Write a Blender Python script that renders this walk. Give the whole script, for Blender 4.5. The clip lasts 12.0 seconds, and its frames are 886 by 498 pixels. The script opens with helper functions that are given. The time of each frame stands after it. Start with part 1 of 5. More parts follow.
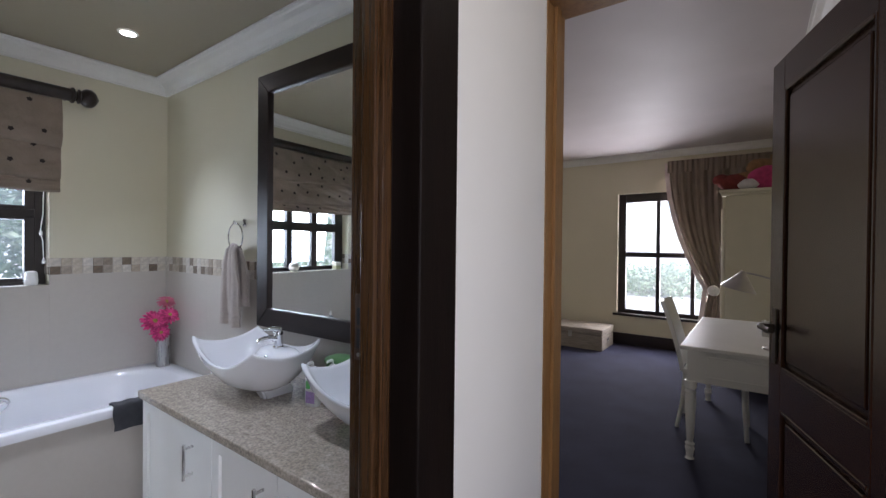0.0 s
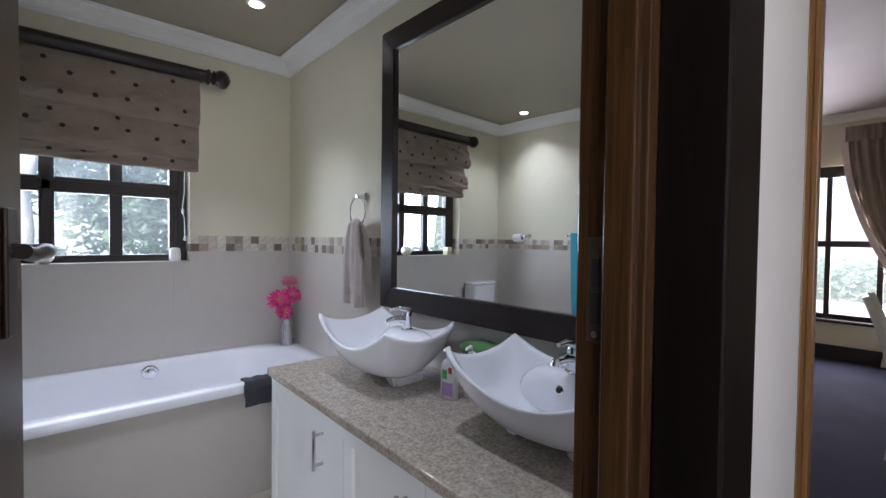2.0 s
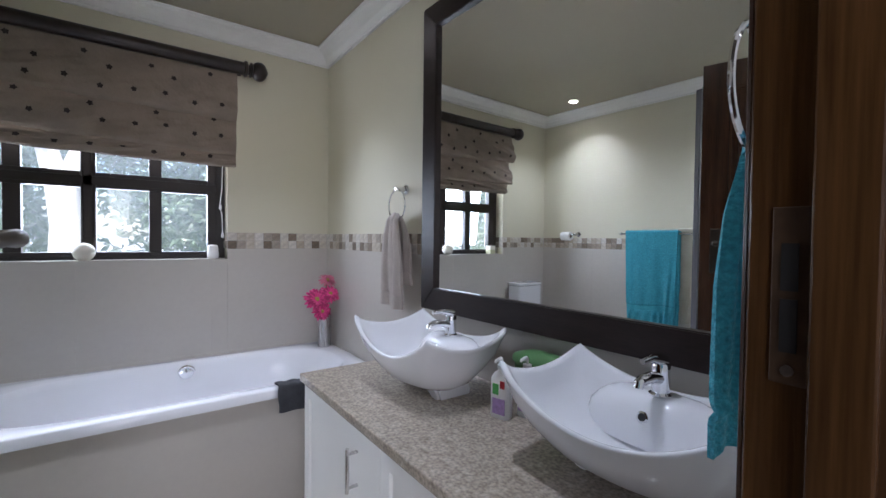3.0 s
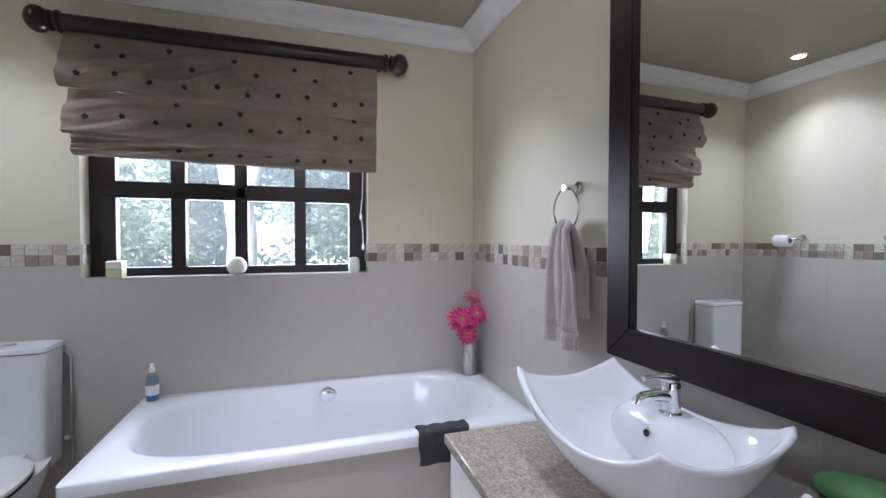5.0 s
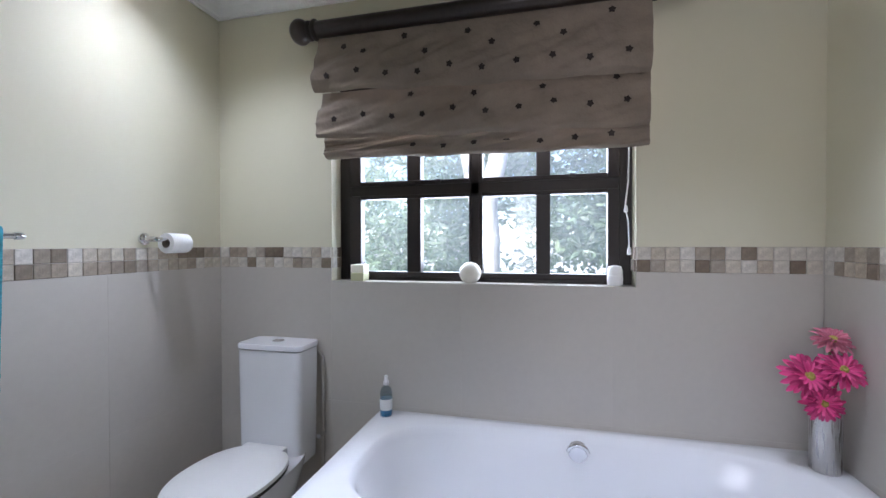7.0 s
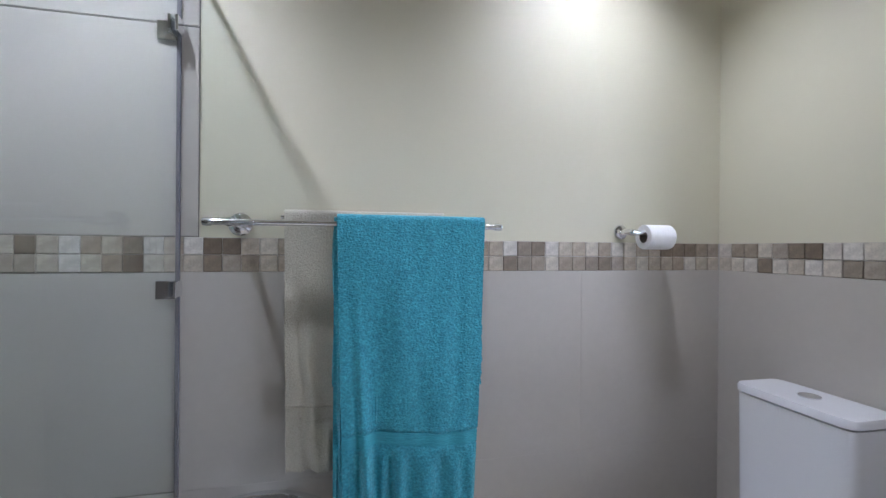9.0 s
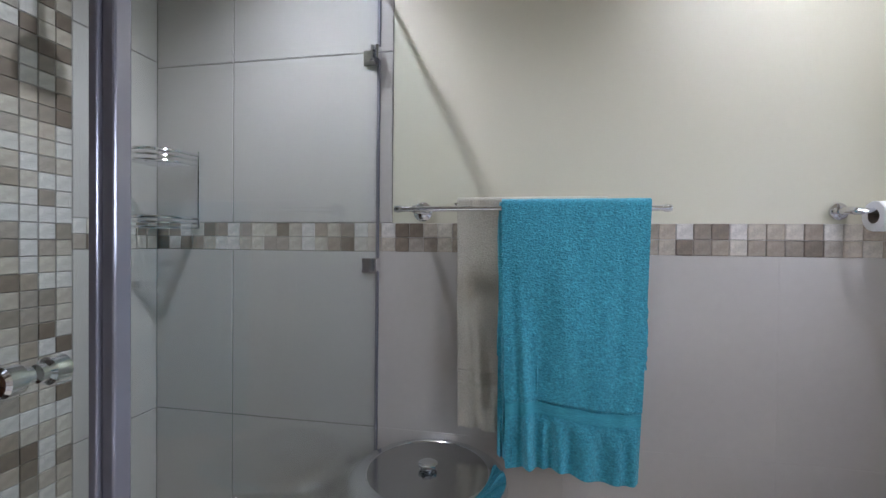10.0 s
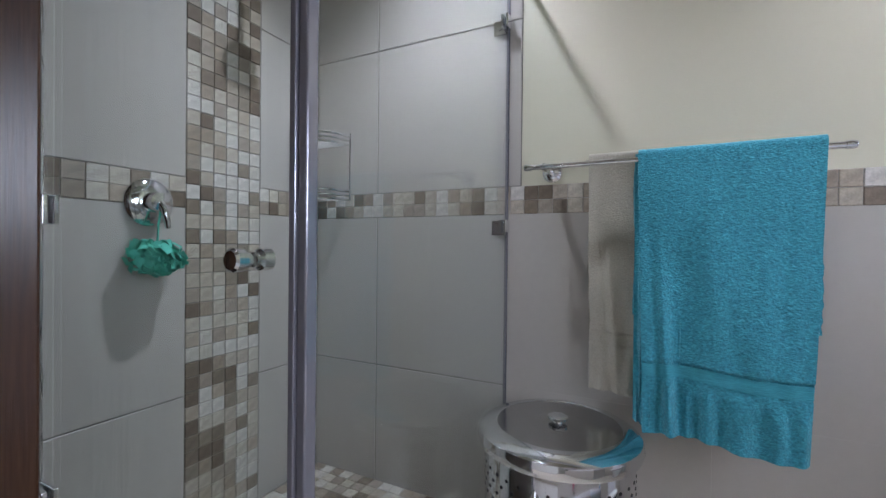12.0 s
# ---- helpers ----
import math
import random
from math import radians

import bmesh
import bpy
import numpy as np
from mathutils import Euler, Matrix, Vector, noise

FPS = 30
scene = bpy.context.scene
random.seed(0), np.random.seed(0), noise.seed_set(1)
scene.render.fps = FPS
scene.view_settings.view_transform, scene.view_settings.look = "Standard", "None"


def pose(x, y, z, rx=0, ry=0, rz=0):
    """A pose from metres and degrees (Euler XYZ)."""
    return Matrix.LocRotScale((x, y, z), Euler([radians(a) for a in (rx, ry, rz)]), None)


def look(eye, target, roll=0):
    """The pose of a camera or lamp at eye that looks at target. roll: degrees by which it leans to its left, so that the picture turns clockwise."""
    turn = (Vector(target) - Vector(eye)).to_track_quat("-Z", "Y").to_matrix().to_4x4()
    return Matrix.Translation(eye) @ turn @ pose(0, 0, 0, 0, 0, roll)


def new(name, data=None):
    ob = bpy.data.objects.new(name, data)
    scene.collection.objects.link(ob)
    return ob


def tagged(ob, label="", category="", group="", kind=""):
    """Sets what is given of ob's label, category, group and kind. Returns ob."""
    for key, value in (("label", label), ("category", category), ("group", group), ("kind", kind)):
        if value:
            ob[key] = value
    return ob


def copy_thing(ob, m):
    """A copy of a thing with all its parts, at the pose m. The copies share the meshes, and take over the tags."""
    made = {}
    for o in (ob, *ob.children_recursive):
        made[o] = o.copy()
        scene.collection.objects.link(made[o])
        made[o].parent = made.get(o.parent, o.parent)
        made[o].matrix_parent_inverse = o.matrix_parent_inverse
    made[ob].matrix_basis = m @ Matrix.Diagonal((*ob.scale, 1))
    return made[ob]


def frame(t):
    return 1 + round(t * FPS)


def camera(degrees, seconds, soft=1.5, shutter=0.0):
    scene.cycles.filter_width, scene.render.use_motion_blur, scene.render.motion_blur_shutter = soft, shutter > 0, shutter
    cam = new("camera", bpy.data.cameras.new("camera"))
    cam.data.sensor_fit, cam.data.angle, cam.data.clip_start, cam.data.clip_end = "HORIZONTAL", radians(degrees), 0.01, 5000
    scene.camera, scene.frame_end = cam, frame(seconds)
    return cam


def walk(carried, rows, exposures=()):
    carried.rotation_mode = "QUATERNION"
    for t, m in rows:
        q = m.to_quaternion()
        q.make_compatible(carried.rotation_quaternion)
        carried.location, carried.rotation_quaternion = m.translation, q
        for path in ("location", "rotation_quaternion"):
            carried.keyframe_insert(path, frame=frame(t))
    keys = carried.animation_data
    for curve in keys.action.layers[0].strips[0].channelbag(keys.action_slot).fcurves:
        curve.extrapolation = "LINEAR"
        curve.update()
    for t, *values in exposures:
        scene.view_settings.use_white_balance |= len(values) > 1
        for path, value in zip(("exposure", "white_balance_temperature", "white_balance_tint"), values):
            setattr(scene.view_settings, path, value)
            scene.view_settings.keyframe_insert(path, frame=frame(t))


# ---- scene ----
cam = camera(92.0, 12.0)
EXPOSURES = [(0.0, 1.04, 5800, 21), (2.5, 1.08, 5800, 22), (5.0, 1.27, 5800, 22), (8.5, 1.26, 5800, 23), (10.0, 1.21, 5980, 25), (12.0, 1.20, 5980, 25)]
PATH = [
    (0, (0.463, 0.395, 1.397), (-0.72, 2.008, 1.381), 0.6),
    (0.5, (0.411, 0.408, 1.362), (-0.89, 1.927, 1.336), 0.5),
    (1, (0.317, 0.435, 1.326), (-1.077, 1.869, 1.301), 0.5),
    (1.5, (0.211, 0.456, 1.313), (-1.243, 1.829, 1.275), 0.7),
    (2, (0.111, 0.486, 1.298), (-1.39, 1.807, 1.251), 0.7),
    (2.5, (0.013, 0.533, 1.276), (-1.541, 1.79, 1.228), 0.7),
    (4.3, (-0.286, 0.693, 1.283), (-2.083, 1.564, 1.237), 0.3),
    (4.5, (-0.357, 0.702, 1.29), (-2.187, 1.509, 1.243), 0.2),
    (5, (-0.508, 0.721, 1.328), (-2.411, 1.334, 1.28), 0.1),
    (5.5, (-0.649, 0.742, 1.345), (-2.613, 1.116, 1.296), 0.0),
    (6, (-0.81, 0.782, 1.347), (-2.808, 0.856, 1.303), 0.1),
    (6.5, (-0.95, 0.811, 1.318), (-2.935, 0.563, 1.292), 0.0),
    (6.7, (-0.997, 0.785, 1.31), (-2.968, 0.447, 1.285), 0.0),
    (8.3, (-1.448, 0.501, 1.325), (-2.693, -1.065, 1.326), -0.1),
    (8.5, (-1.494, 0.476, 1.318), (-2.473, -1.268, 1.314), 0.2),
    (9, (-1.518, 0.46, 1.276), (-1.956, -1.491, 1.271), 0.5),
    (9.5, (-1.539, 0.515, 1.263), (-1.538, -1.485, 1.236), 0.6),
    (10, (-1.547, 0.556, 1.232), (-1.191, -1.412, 1.207), 0.6),
    (10.5, (-1.549, 0.578, 1.199), (-0.955, -1.332, 1.172), 0.6),
    (11, (-1.543, 0.596, 1.161), (-0.81, -1.265, 1.143), 0.6),
    (11.5, (-1.541, 0.603, 1.127), (-0.708, -1.215, 1.11), 0.6),
    (12, (-1.541, 0.606, 1.09), (-0.647, -1.184, 1.075), 0.6),
]
walk(cam, [(t, look(eye, target, roll)) for t, eye, target, roll in PATH], EXPOSURES)

# ---- world, sun, lamps ----
W_X, E_X, N_Y, S_Y, CEIL = -2.85, -0.19, 1.66, -0.85, 2.488     # bathroom inner faces
world = bpy.data.worlds.new("sky")
scene.world = world
world.use_nodes = True
wn = world.node_tree
sky = wn.nodes.new("ShaderNodeTexSky")
sky.sky_type = 'NISHITA'
sky.sun_disc = False
sky.sun_elevation, sky.sun_rotation = radians(46), radians(114.4)
wn.links.new(sky.outputs[0], wn.nodes["Background"].inputs[0])
wn.nodes["Background"].inputs[1].default_value = 0.15


def lamp(name, kind, m, energy, color=(1, 1, 1), **kw):
    d = bpy.data.lights.new(name, kind)
    d.energy, d.color = energy, color
    ob = new(name, d)
    ob.matrix_world = m
    return ob, d


sun, sd = lamp("sun", 'SUN', look((22, -10, 25), (0, 0, 0)), 5.0, (1, 0.96, 0.9))
sd.angle = radians(0.6)

# the fourth, over the vanity, is added and unseen, completing a grid of four
SPOTS = [(-2.188, 1.22, 1.0, 78), (-2.31, -0.535, 0.90, 118), (-0.88, -0.42, 1.42, 124), (-0.85, 1.05, 0.95, 84)]
for sx, sy, k, cone in SPOTS:
    ob, d = lamp("downlight_lamp", 'SPOT', look((sx, sy, CEIL - 0.012), (sx, sy, 0)), 21.0 * k, (0.89, 0.965, 1.0))
    d.spot_size, d.spot_blend, d.shadow_soft_size = radians(cone), 1.0, 0.016
# daylight entering by the bathroom and bedroom window openings
ob, d = lamp("window_daylight", 'AREA', look((-3.12, 0.4, 1.62), (0, 0.4, 1.2)), 21.0, (0.86, 0.94, 1.0))
d.shape, d.size, d.size_y = 'RECTANGLE', 1.2, 0.8
ob, d = lamp("bedroom_daylight", 'AREA', look((-0.4, 7.3, 1.35), (-0.4, 0, 0.9)), 62.0, (1.0, 0.95, 0.86))
d.shape, d.size, d.size_y = 'RECTANGLE', 1.3, 1.6
# no window is seen here: this lamp is added to light the white wall
ob, d = lamp("corridor_fill", 'AREA', look((1.33, 0.25, 1.5), (0.0, 0.75, 1.35)), 7.2, (1.0, 0.945, 0.86))
d.shape, d.size, d.size_y = 'RECTANGLE', 0.7, 1.2


# ---- materials ----
def mat(name, base, rough=0.5, metal=0.0, var=0.0, scale=6.0, fine=0.0, fine_scale=120.0, bump=0.0, bump_scale=80.0, spec=0.5,
        rand=None, stretch=(1, 1, 1), dist=0.004, coat=0.0, rough_var=0.0, alt=None, island=False):
    m = bpy.data.materials.new(name)
    m.use_nodes = True
    nt = m.node_tree
    b = nt.nodes["Principled BSDF"]
    b.inputs["Roughness"].default_value = rough
    b.inputs["Metallic"].default_value = metal
    b.inputs["Specular IOR Level"].default_value = spec
    b.inputs["Coat Weight"].default_value = coat
    N, L = nt.nodes.new, nt.links.new
    tc = N("ShaderNodeTexCoord")
    mp = N("ShaderNodeMapping")
    mp.inputs["Scale"].default_value = stretch
    L(tc.outputs["Object"], mp.inputs[0])

    def noise_tex(sc, detail=4.0):
        t = N("ShaderNodeTexNoise")
        t.inputs["Scale"].default_value, t.inputs["Detail"].default_value = sc, detail
        L(mp.outputs[0], t.inputs["Vector"])
        return t

    col = None
    if rand:
        ramp = N("ShaderNodeValToRGB")
        ramp.color_ramp.interpolation = 'CONSTANT'
        els = ramp.color_ramp.elements
        while len(els) < len(rand):
            els.new(0.5)
        for k, c in enumerate(rand):
            els[k].position = k / len(rand)
            els[k].color = (*c, 1)
        if island:
            src = N("ShaderNodeNewGeometry")
            L(src.outputs["Random Per Island"], ramp.inputs[0])
        else:
            src = N("ShaderNodeObjectInfo")
            L(src.outputs["Random"], ramp.inputs[0])
        col = ramp.outputs[0]
    else:
        rgb = N("ShaderNodeRGB")
        rgb.outputs[0].default_value = (*base, 1)
        col = rgb.outputs[0]
    for amount, sc, other in ((var, scale, alt), (fine, fine_scale, None)):
        if amount:
            t = noise_tex(sc)
            mr = N("ShaderNodeMapRange")
            mr.inputs["From Min"].default_value, mr.inputs["From Max"].default_value = 0.3, 0.7
            L(t.outputs["Fac"], mr.inputs["Value"])
            mix = N("ShaderNodeMix")
            mix.data_type = 'RGBA'
            if other:
                mix.inputs["B"].default_value = (*other, 1)
                mr.inputs["To Min"].default_value, mr.inputs["To Max"].default_value = 0.0, amount
            else:
                mix.blend_type = 'MULTIPLY'
                k = 1 - amount
                mix.inputs["B"].default_value = (k, k, k, 1)
            L(mr.outputs[0], mix.inputs["Factor"])
            L(col, mix.inputs["A"])
            col = mix.outputs["Result"]
    L(col, b.inputs["Base Color"])
    if rough_var:
        t = noise_tex(scale * 2)
        mr = N("ShaderNodeMapRange")
        mr.inputs["To Min"].default_value, mr.inputs["To Max"].default_value = max(0.02, rough - rough_var), min(1, rough + rough_var)
        L(t.outputs["Fac"], mr.inputs["Value"])
        L(mr.outputs[0], b.inputs["Roughness"])
    if bump:
        t = noise_tex(bump_scale, 3.0)
        bp = N("ShaderNodeBump")
        bp.inputs["Strength"].default_value = bump
        bp.inputs["Distance"].default_value = dist
        L(t.outputs["Fac"], bp.inputs["Height"])
        L(bp.outputs[0], b.inputs["Normal"])
    return m


def glass_mat(name, tint, refl=1.0):
    m = bpy.data.materials.new(name)
    m.use_nodes = True
    nt = m.node_tree
    nt.nodes.remove(nt.nodes["Principled BSDF"])
    N, L = nt.nodes.new, nt.links.new
    tr, gl, mx, fr = N("ShaderNodeBsdfTransparent"), N("ShaderNodeBsdfGlossy"), N("ShaderNodeMixShader"), N("ShaderNodeLayerWeight")
    tr.inputs[0].default_value = (*tint, 1)
    gl.inputs["Roughness"].default_value = 0.01
    fr.inputs["Blend"].default_value = 0.5
    pw = N("ShaderNodeMath")
    pw.operation = 'POWER'
    pw.inputs[1].default_value = 4.0
    mul = N("ShaderNodeMath")
    mul.operation = 'MULTIPLY_ADD'
    mul.inputs[1].default_value, mul.inputs[2].default_value = 0.6 * refl, 0.03 * refl
    L(fr.outputs["Facing"], pw.inputs[0])
    L(pw.outputs[0], mul.inputs[0])
    L(mul.outputs[0], mx.inputs[0])
    L(tr.outputs[0], mx.inputs[1])
    L(gl.outputs[0], mx.inputs[2])
    L(mx.outputs[0], nt.nodes["Material Output"].inputs[0])
    return m


M_PAINT = mat("cream_wall_paint", (0.62, 0.592, 0.455), 0.5, var=0.05, scale=1.5, bump=0.06, bump_scale=160, alt=(0.58, 0.557, 0.43))
M_CEIL = mat("beige_ceiling_paint", (0.40, 0.365, 0.275), 0.7, var=0.05, scale=1.2, bump=0.05, bump_scale=200)
M_WHITE = mat("white_wall_paint", (0.80, 0.785, 0.725), 0.6, var=0.04, scale=2, bump=0.06, bump_scale=150)
M_CORNICE = mat("white_cornice_paint", (0.82, 0.82, 0.80), 0.5, var=0.04, scale=5)
M_BEDCEIL = mat("bedroom_ceiling_paint", (0.60, 0.55, 0.56), 0.6, var=0.10, scale=1.3, rough_var=0.06)
M_BEDWALL = mat("bedroom_wall_paint", (0.66, 0.61, 0.46), 0.6, var=0.05, scale=1.5, bump=0.05, bump_scale=150)
M_TILE = mat("beige_glazed_wall_tile", (0.505, 0.472, 0.425), 0.3, var=0.06, scale=2.0, fine=0.03, fine_scale=40, rough_var=0.06)
M_GROUT = mat("tile_grout", (0.49, 0.465, 0.425), 0.9, var=0.1, scale=20)
M_SGROUT = mat("shower_grout", (0.24, 0.225, 0.20), 0.9, var=0.2, scale=20)
TONES = [(0.66, 0.60, 0.50), (0.25, 0.195, 0.14), (0.56, 0.49, 0.39), (0.40, 0.33, 0.25), (0.72, 0.68, 0.61), (0.20, 0.15, 0.105),
         (0.60, 0.53, 0.43), (0.33, 0.275, 0.21), (0.68, 0.63, 0.55), (0.42, 0.36, 0.29), (0.52, 0.44, 0.34), (0.74, 0.70, 0.64)]
M_MOSAIC = mat("tumbled_stone_mosaic", (0.5, 0.45, 0.36), 0.55, var=0.30, scale=45, fine=0.15, fine_scale=200, bump=0.25, bump_scale=120, rand=TONES)
M_MOSAIC_I = mat("tumbled_stone_mosaic_floor", (0.5, 0.45, 0.36), 0.55, var=0.28, scale=45, fine=0.15, fine_scale=200, bump=0.25, bump_scale=120,
                 rand=TONES, island=True)
M_FLOOR = mat("cream_floor_tile", (0.66, 0.60, 0.50), 0.3, var=0.12, scale=4, fine=0.05, fine_scale=60)
M_DWOOD = mat("dark_stained_wood", (0.009, 0.005, 0.0035), 0.5, spec=0.22, var=0.45, scale=7, fine=0.35, fine_scale=40, stretch=(6, 6, 0.35), bump=0.12, bump_scale=60)
M_DWOODH = mat("dark_stained_wood_lengthwise", (0.030, 0.019, 0.015), 0.3, var=0.4, scale=7, fine=0.3, fine_scale=40, stretch=(0.4, 6, 6), bump=0.1, bump_scale=60)
M_MAHOG = mat("mahogany_door_wood", (0.066, 0.028, 0.014), 0.26, spec=0.5, var=0.5, scale=5, fine=0.3, fine_scale=40, stretch=(6, 6, 0.3), bump=0.08, bump_scale=50)
M_GOLD = mat("golden_varnished_jamb_wood", (0.105, 0.050, 0.017), 0.2, coat=0.5, var=0.75, scale=6, fine=0.45, fine_scale=30, stretch=(8, 8, 0.3), bump=0.12, bump_scale=50,
             alt=(0.04, 0.02, 0.01))
M_WENGE = mat("wenge_mirror_frame", (0.024, 0.014, 0.012), 0.35, spec=0.28, var=0.4, scale=6, fine=0.4, fine_scale=50, stretch=(0.6, 6, 6), bump=0.1, bump_scale=60)
M_WINFR = mat("dark_brown_window_wood", (0.020, 0.013, 0.010), 0.45, var=0.3, scale=8, fine=0.2, fine_scale=50, bump=0.08, bump_scale=80)
M_CERAM = mat("white_glazed_ceramic", (0.80, 0.81, 0.84), 0.07, var=0.03, scale=3, coat=0.4)
M_ACRYL = mat("white_bath_acrylic", (0.82, 0.83, 0.86), 0.14, var=0.03, scale=3)
M_PLAST = mat("white_plastic", (0.80, 0.80, 0.79), 0.3, var=0.03, scale=10)
M_CHROME = mat("polished_chrome", (0.80, 0.81, 0.83), 0.07, 1.0, var=0.05, scale=20)
M_STEEL = mat("brushed_steel", (0.55, 0.54, 0.53), 0.28, 1.0, var=0.15, scale=10, stretch=(8, 8, 0.5), rough_var=0.06)
M_NICKEL = mat("satin_nickel", (0.50, 0.48, 0.45), 0.32, 1.0, var=0.1, scale=20)
# black of wicks, and the shade painted into holes and under the toilet lid
M_BLACK = mat("gap_shade_and_wick_black", (0.012, 0.012, 0.012), 0.6, var=0.2, scale=20)
M_BRONZE = mat("dark_bronze_metal", (0.06, 0.05, 0.04), 0.35, 0.8, var=0.2, scale=30)
M_CAB = mat("white_painted_cabinet", (0.80, 0.80, 0.78), 0.4, var=0.03, scale=4, bump=0.03, bump_scale=100)
M_MIRROR = mat("silvered_mirror", (0.93, 0.94, 0.93), 0.0, 1.0)
M_BLIND = mat("taupe_blind_fabric", (0.30, 0.243, 0.192), 0.9, var=0.18, scale=9, fine=0.2, fine_scale=350, bump=0.7, bump_scale=16, dist=0.016)
M_DOT = mat("dark_embroidery_thread", (0.03, 0.022, 0.02), 0.9, var=0.2, scale=100)
M_GTOWEL = mat("taupe_towel_terry", (0.56, 0.50, 0.46), 0.95, var=0.15, scale=12, fine=0.25, fine_scale=300, bump=1.0, bump_scale=230, dist=0.003)
M_CTOWEL = mat("cream_towel_terry", (0.56, 0.52, 0.42), 0.95, var=0.12, scale=12, fine=0.2, fine_scale=300, bump=1.0, bump_scale=230, dist=0.003)
M_TTOWEL = mat("turquoise_towel_terry", (0.065, 0.43, 0.55), 0.95, var=0.55, scale=60, fine=0.45, fine_scale=150, bump=0.9, bump_scale=190, dist=0.005, stretch=(0.8, 1, 1.15), alt=(0.035, 0.31, 0.42))
for towel_mat, tint in ((M_TTOWEL, (0.45, 0.85, 0.95)), (M_CTOWEL, (0.9, 0.88, 0.8)), (M_GTOWEL, (0.9, 0.86, 0.82))):
    pile = towel_mat.node_tree.nodes["Principled BSDF"]
    pile.inputs["Sheen Weight"].default_value, pile.inputs["Sheen Roughness"].default_value = 0.35, 0.45
    pile.inputs["Sheen Tint"].default_value = (*tint, 1)
M_TBAND = mat("turquoise_woven_band", (0.06, 0.42, 0.53), 0.9, var=0.15, scale=30, fine=0.3, fine_scale=250, stretch=(0.3, 0.3, 4), bump=0.5, bump_scale=90)
M_GEDGE = mat("ground_glass_edge", (0.22, 0.34, 0.29), 0.35, var=0.1, scale=20)
M_STRIKE = mat("worn_brown_plate_metal", (0.10, 0.06, 0.034), 0.5, 0.5, var=0.4, scale=40)
M_GOLD2 = mat("light_golden_frame_wood", (0.34, 0.18, 0.06), 0.3, var=0.5, scale=6, fine=0.3, fine_scale=30, stretch=(8, 8, 0.3), bump=0.1, bump_scale=50, alt=(0.16, 0.08, 0.03))
M_LID = mat("smooth_steel_lid", (0.50, 0.50, 0.50), 0.16, 1.0, var=0.05, scale=3)
M_DCLOTH = mat("dark_grey_cloth", (0.055, 0.057, 0.065), 0.95, var=0.25, scale=30, fine=0.3, fine_scale=300, bump=0.5, bump_scale=300)
M_PINK = mat("hot_pink_petal", (0.72, 0.045, 0.24), 0.6, var=0.35, scale=40, alt=(0.80, 0.20, 0.40))
M_PINK3 = mat("deep_pink_petal", (0.42, 0.022, 0.13), 0.65, var=0.3, scale=50, alt=(0.60, 0.08, 0.25))
M_PINK2 = mat("pale_pink_petal", (0.66, 0.20, 0.30), 0.6, var=0.3, scale=40)
M_GREEN = mat("green_stem", (0.09, 0.16, 0.04), 0.6, var=0.2, scale=40)
M_YELLOW = mat("yellow_green_flower_centre", (0.42, 0.36, 0.08), 0.8, var=0.3, scale=200)
M_GREENP = mat("green_plastic", (0.10, 0.24, 0.09), 0.45, var=0.1, scale=20)
M_MINT = mat("mint_mesh_sponge", (0.10, 0.58, 0.44), 0.8, var=0.3, scale=60)
M_WAX = mat("ivory_wax", (0.80, 0.77, 0.66), 0.5, var=0.08, scale=30)
M_WAXG = mat("pale_green_wax", (0.55, 0.56, 0.34), 0.5, var=0.08, scale=30)
M_PAPER = mat("white_tissue_paper", (0.84, 0.84, 0.83), 0.95, var=0.05, scale=40, bump=0.2, bump_scale=200)
M_CARPET = mat("navy_carpet_pile", (0.020, 0.022, 0.052), 1.0, var=0.5, scale=3, fine=0.4, fine_scale=250, bump=0.7, bump_scale=350, alt=(0.045, 0.048, 0.10))
M_CURTAIN = mat("taupe_satin_curtain", (0.30, 0.235, 0.18), 0.5, var=0.15, scale=6, fine=0.12, fine_scale=300)
M_LACE = mat("pale_pink_sheer", (0.72, 0.60, 0.58), 0.8, var=0.1, scale=30)
M_CREAMF = mat("cream_painted_furniture", (0.70, 0.66, 0.50), 0.45, var=0.06, scale=4)
M_WHITEF = mat("white_painted_furniture", (0.76, 0.76, 0.72), 0.4, var=0.05, scale=5)
M_WICKER = mat("weathered_trunk_boards", (0.42, 0.36, 0.29), 0.7, var=0.4, scale=10, fine=0.25, fine_scale=80, stretch=(0.6, 1, 6), bump=0.3, bump_scale=60)
M_RED = mat("red_plush", (0.20, 0.035, 0.03), 0.95, var=0.3, scale=40, bump=0.6, bump_scale=200)
M_PLUSHP = mat("magenta_plush", (0.55, 0.06, 0.18), 0.95, var=0.3, scale=40, bump=0.6, bump_scale=200)
M_PLUSHB = mat("tan_plush", (0.30, 0.17, 0.07), 0.95, var=0.3, scale=40, bump=0.6, bump_scale=200)
M_PLUSHW = mat("white_plush", (0.70, 0.68, 0.66), 0.95, var=0.2, scale=40, bump=0.6, bump_scale=200)
M_LABELV = mat("lilac_label_print", (0.45, 0.30, 0.60), 0.5, var=0.3, scale=120)
M_LABELG = mat("green_label_print", (0.10, 0.45, 0.12), 0.5, var=0.1, scale=100)
M_LABELR = mat("red_label_print", (0.50, 0.03, 0.04), 0.5, var=0.1, scale=100)
M_LABELB = mat("blue_label_print", (0.10, 0.32, 0.55), 0.4, var=0.2, scale=120)
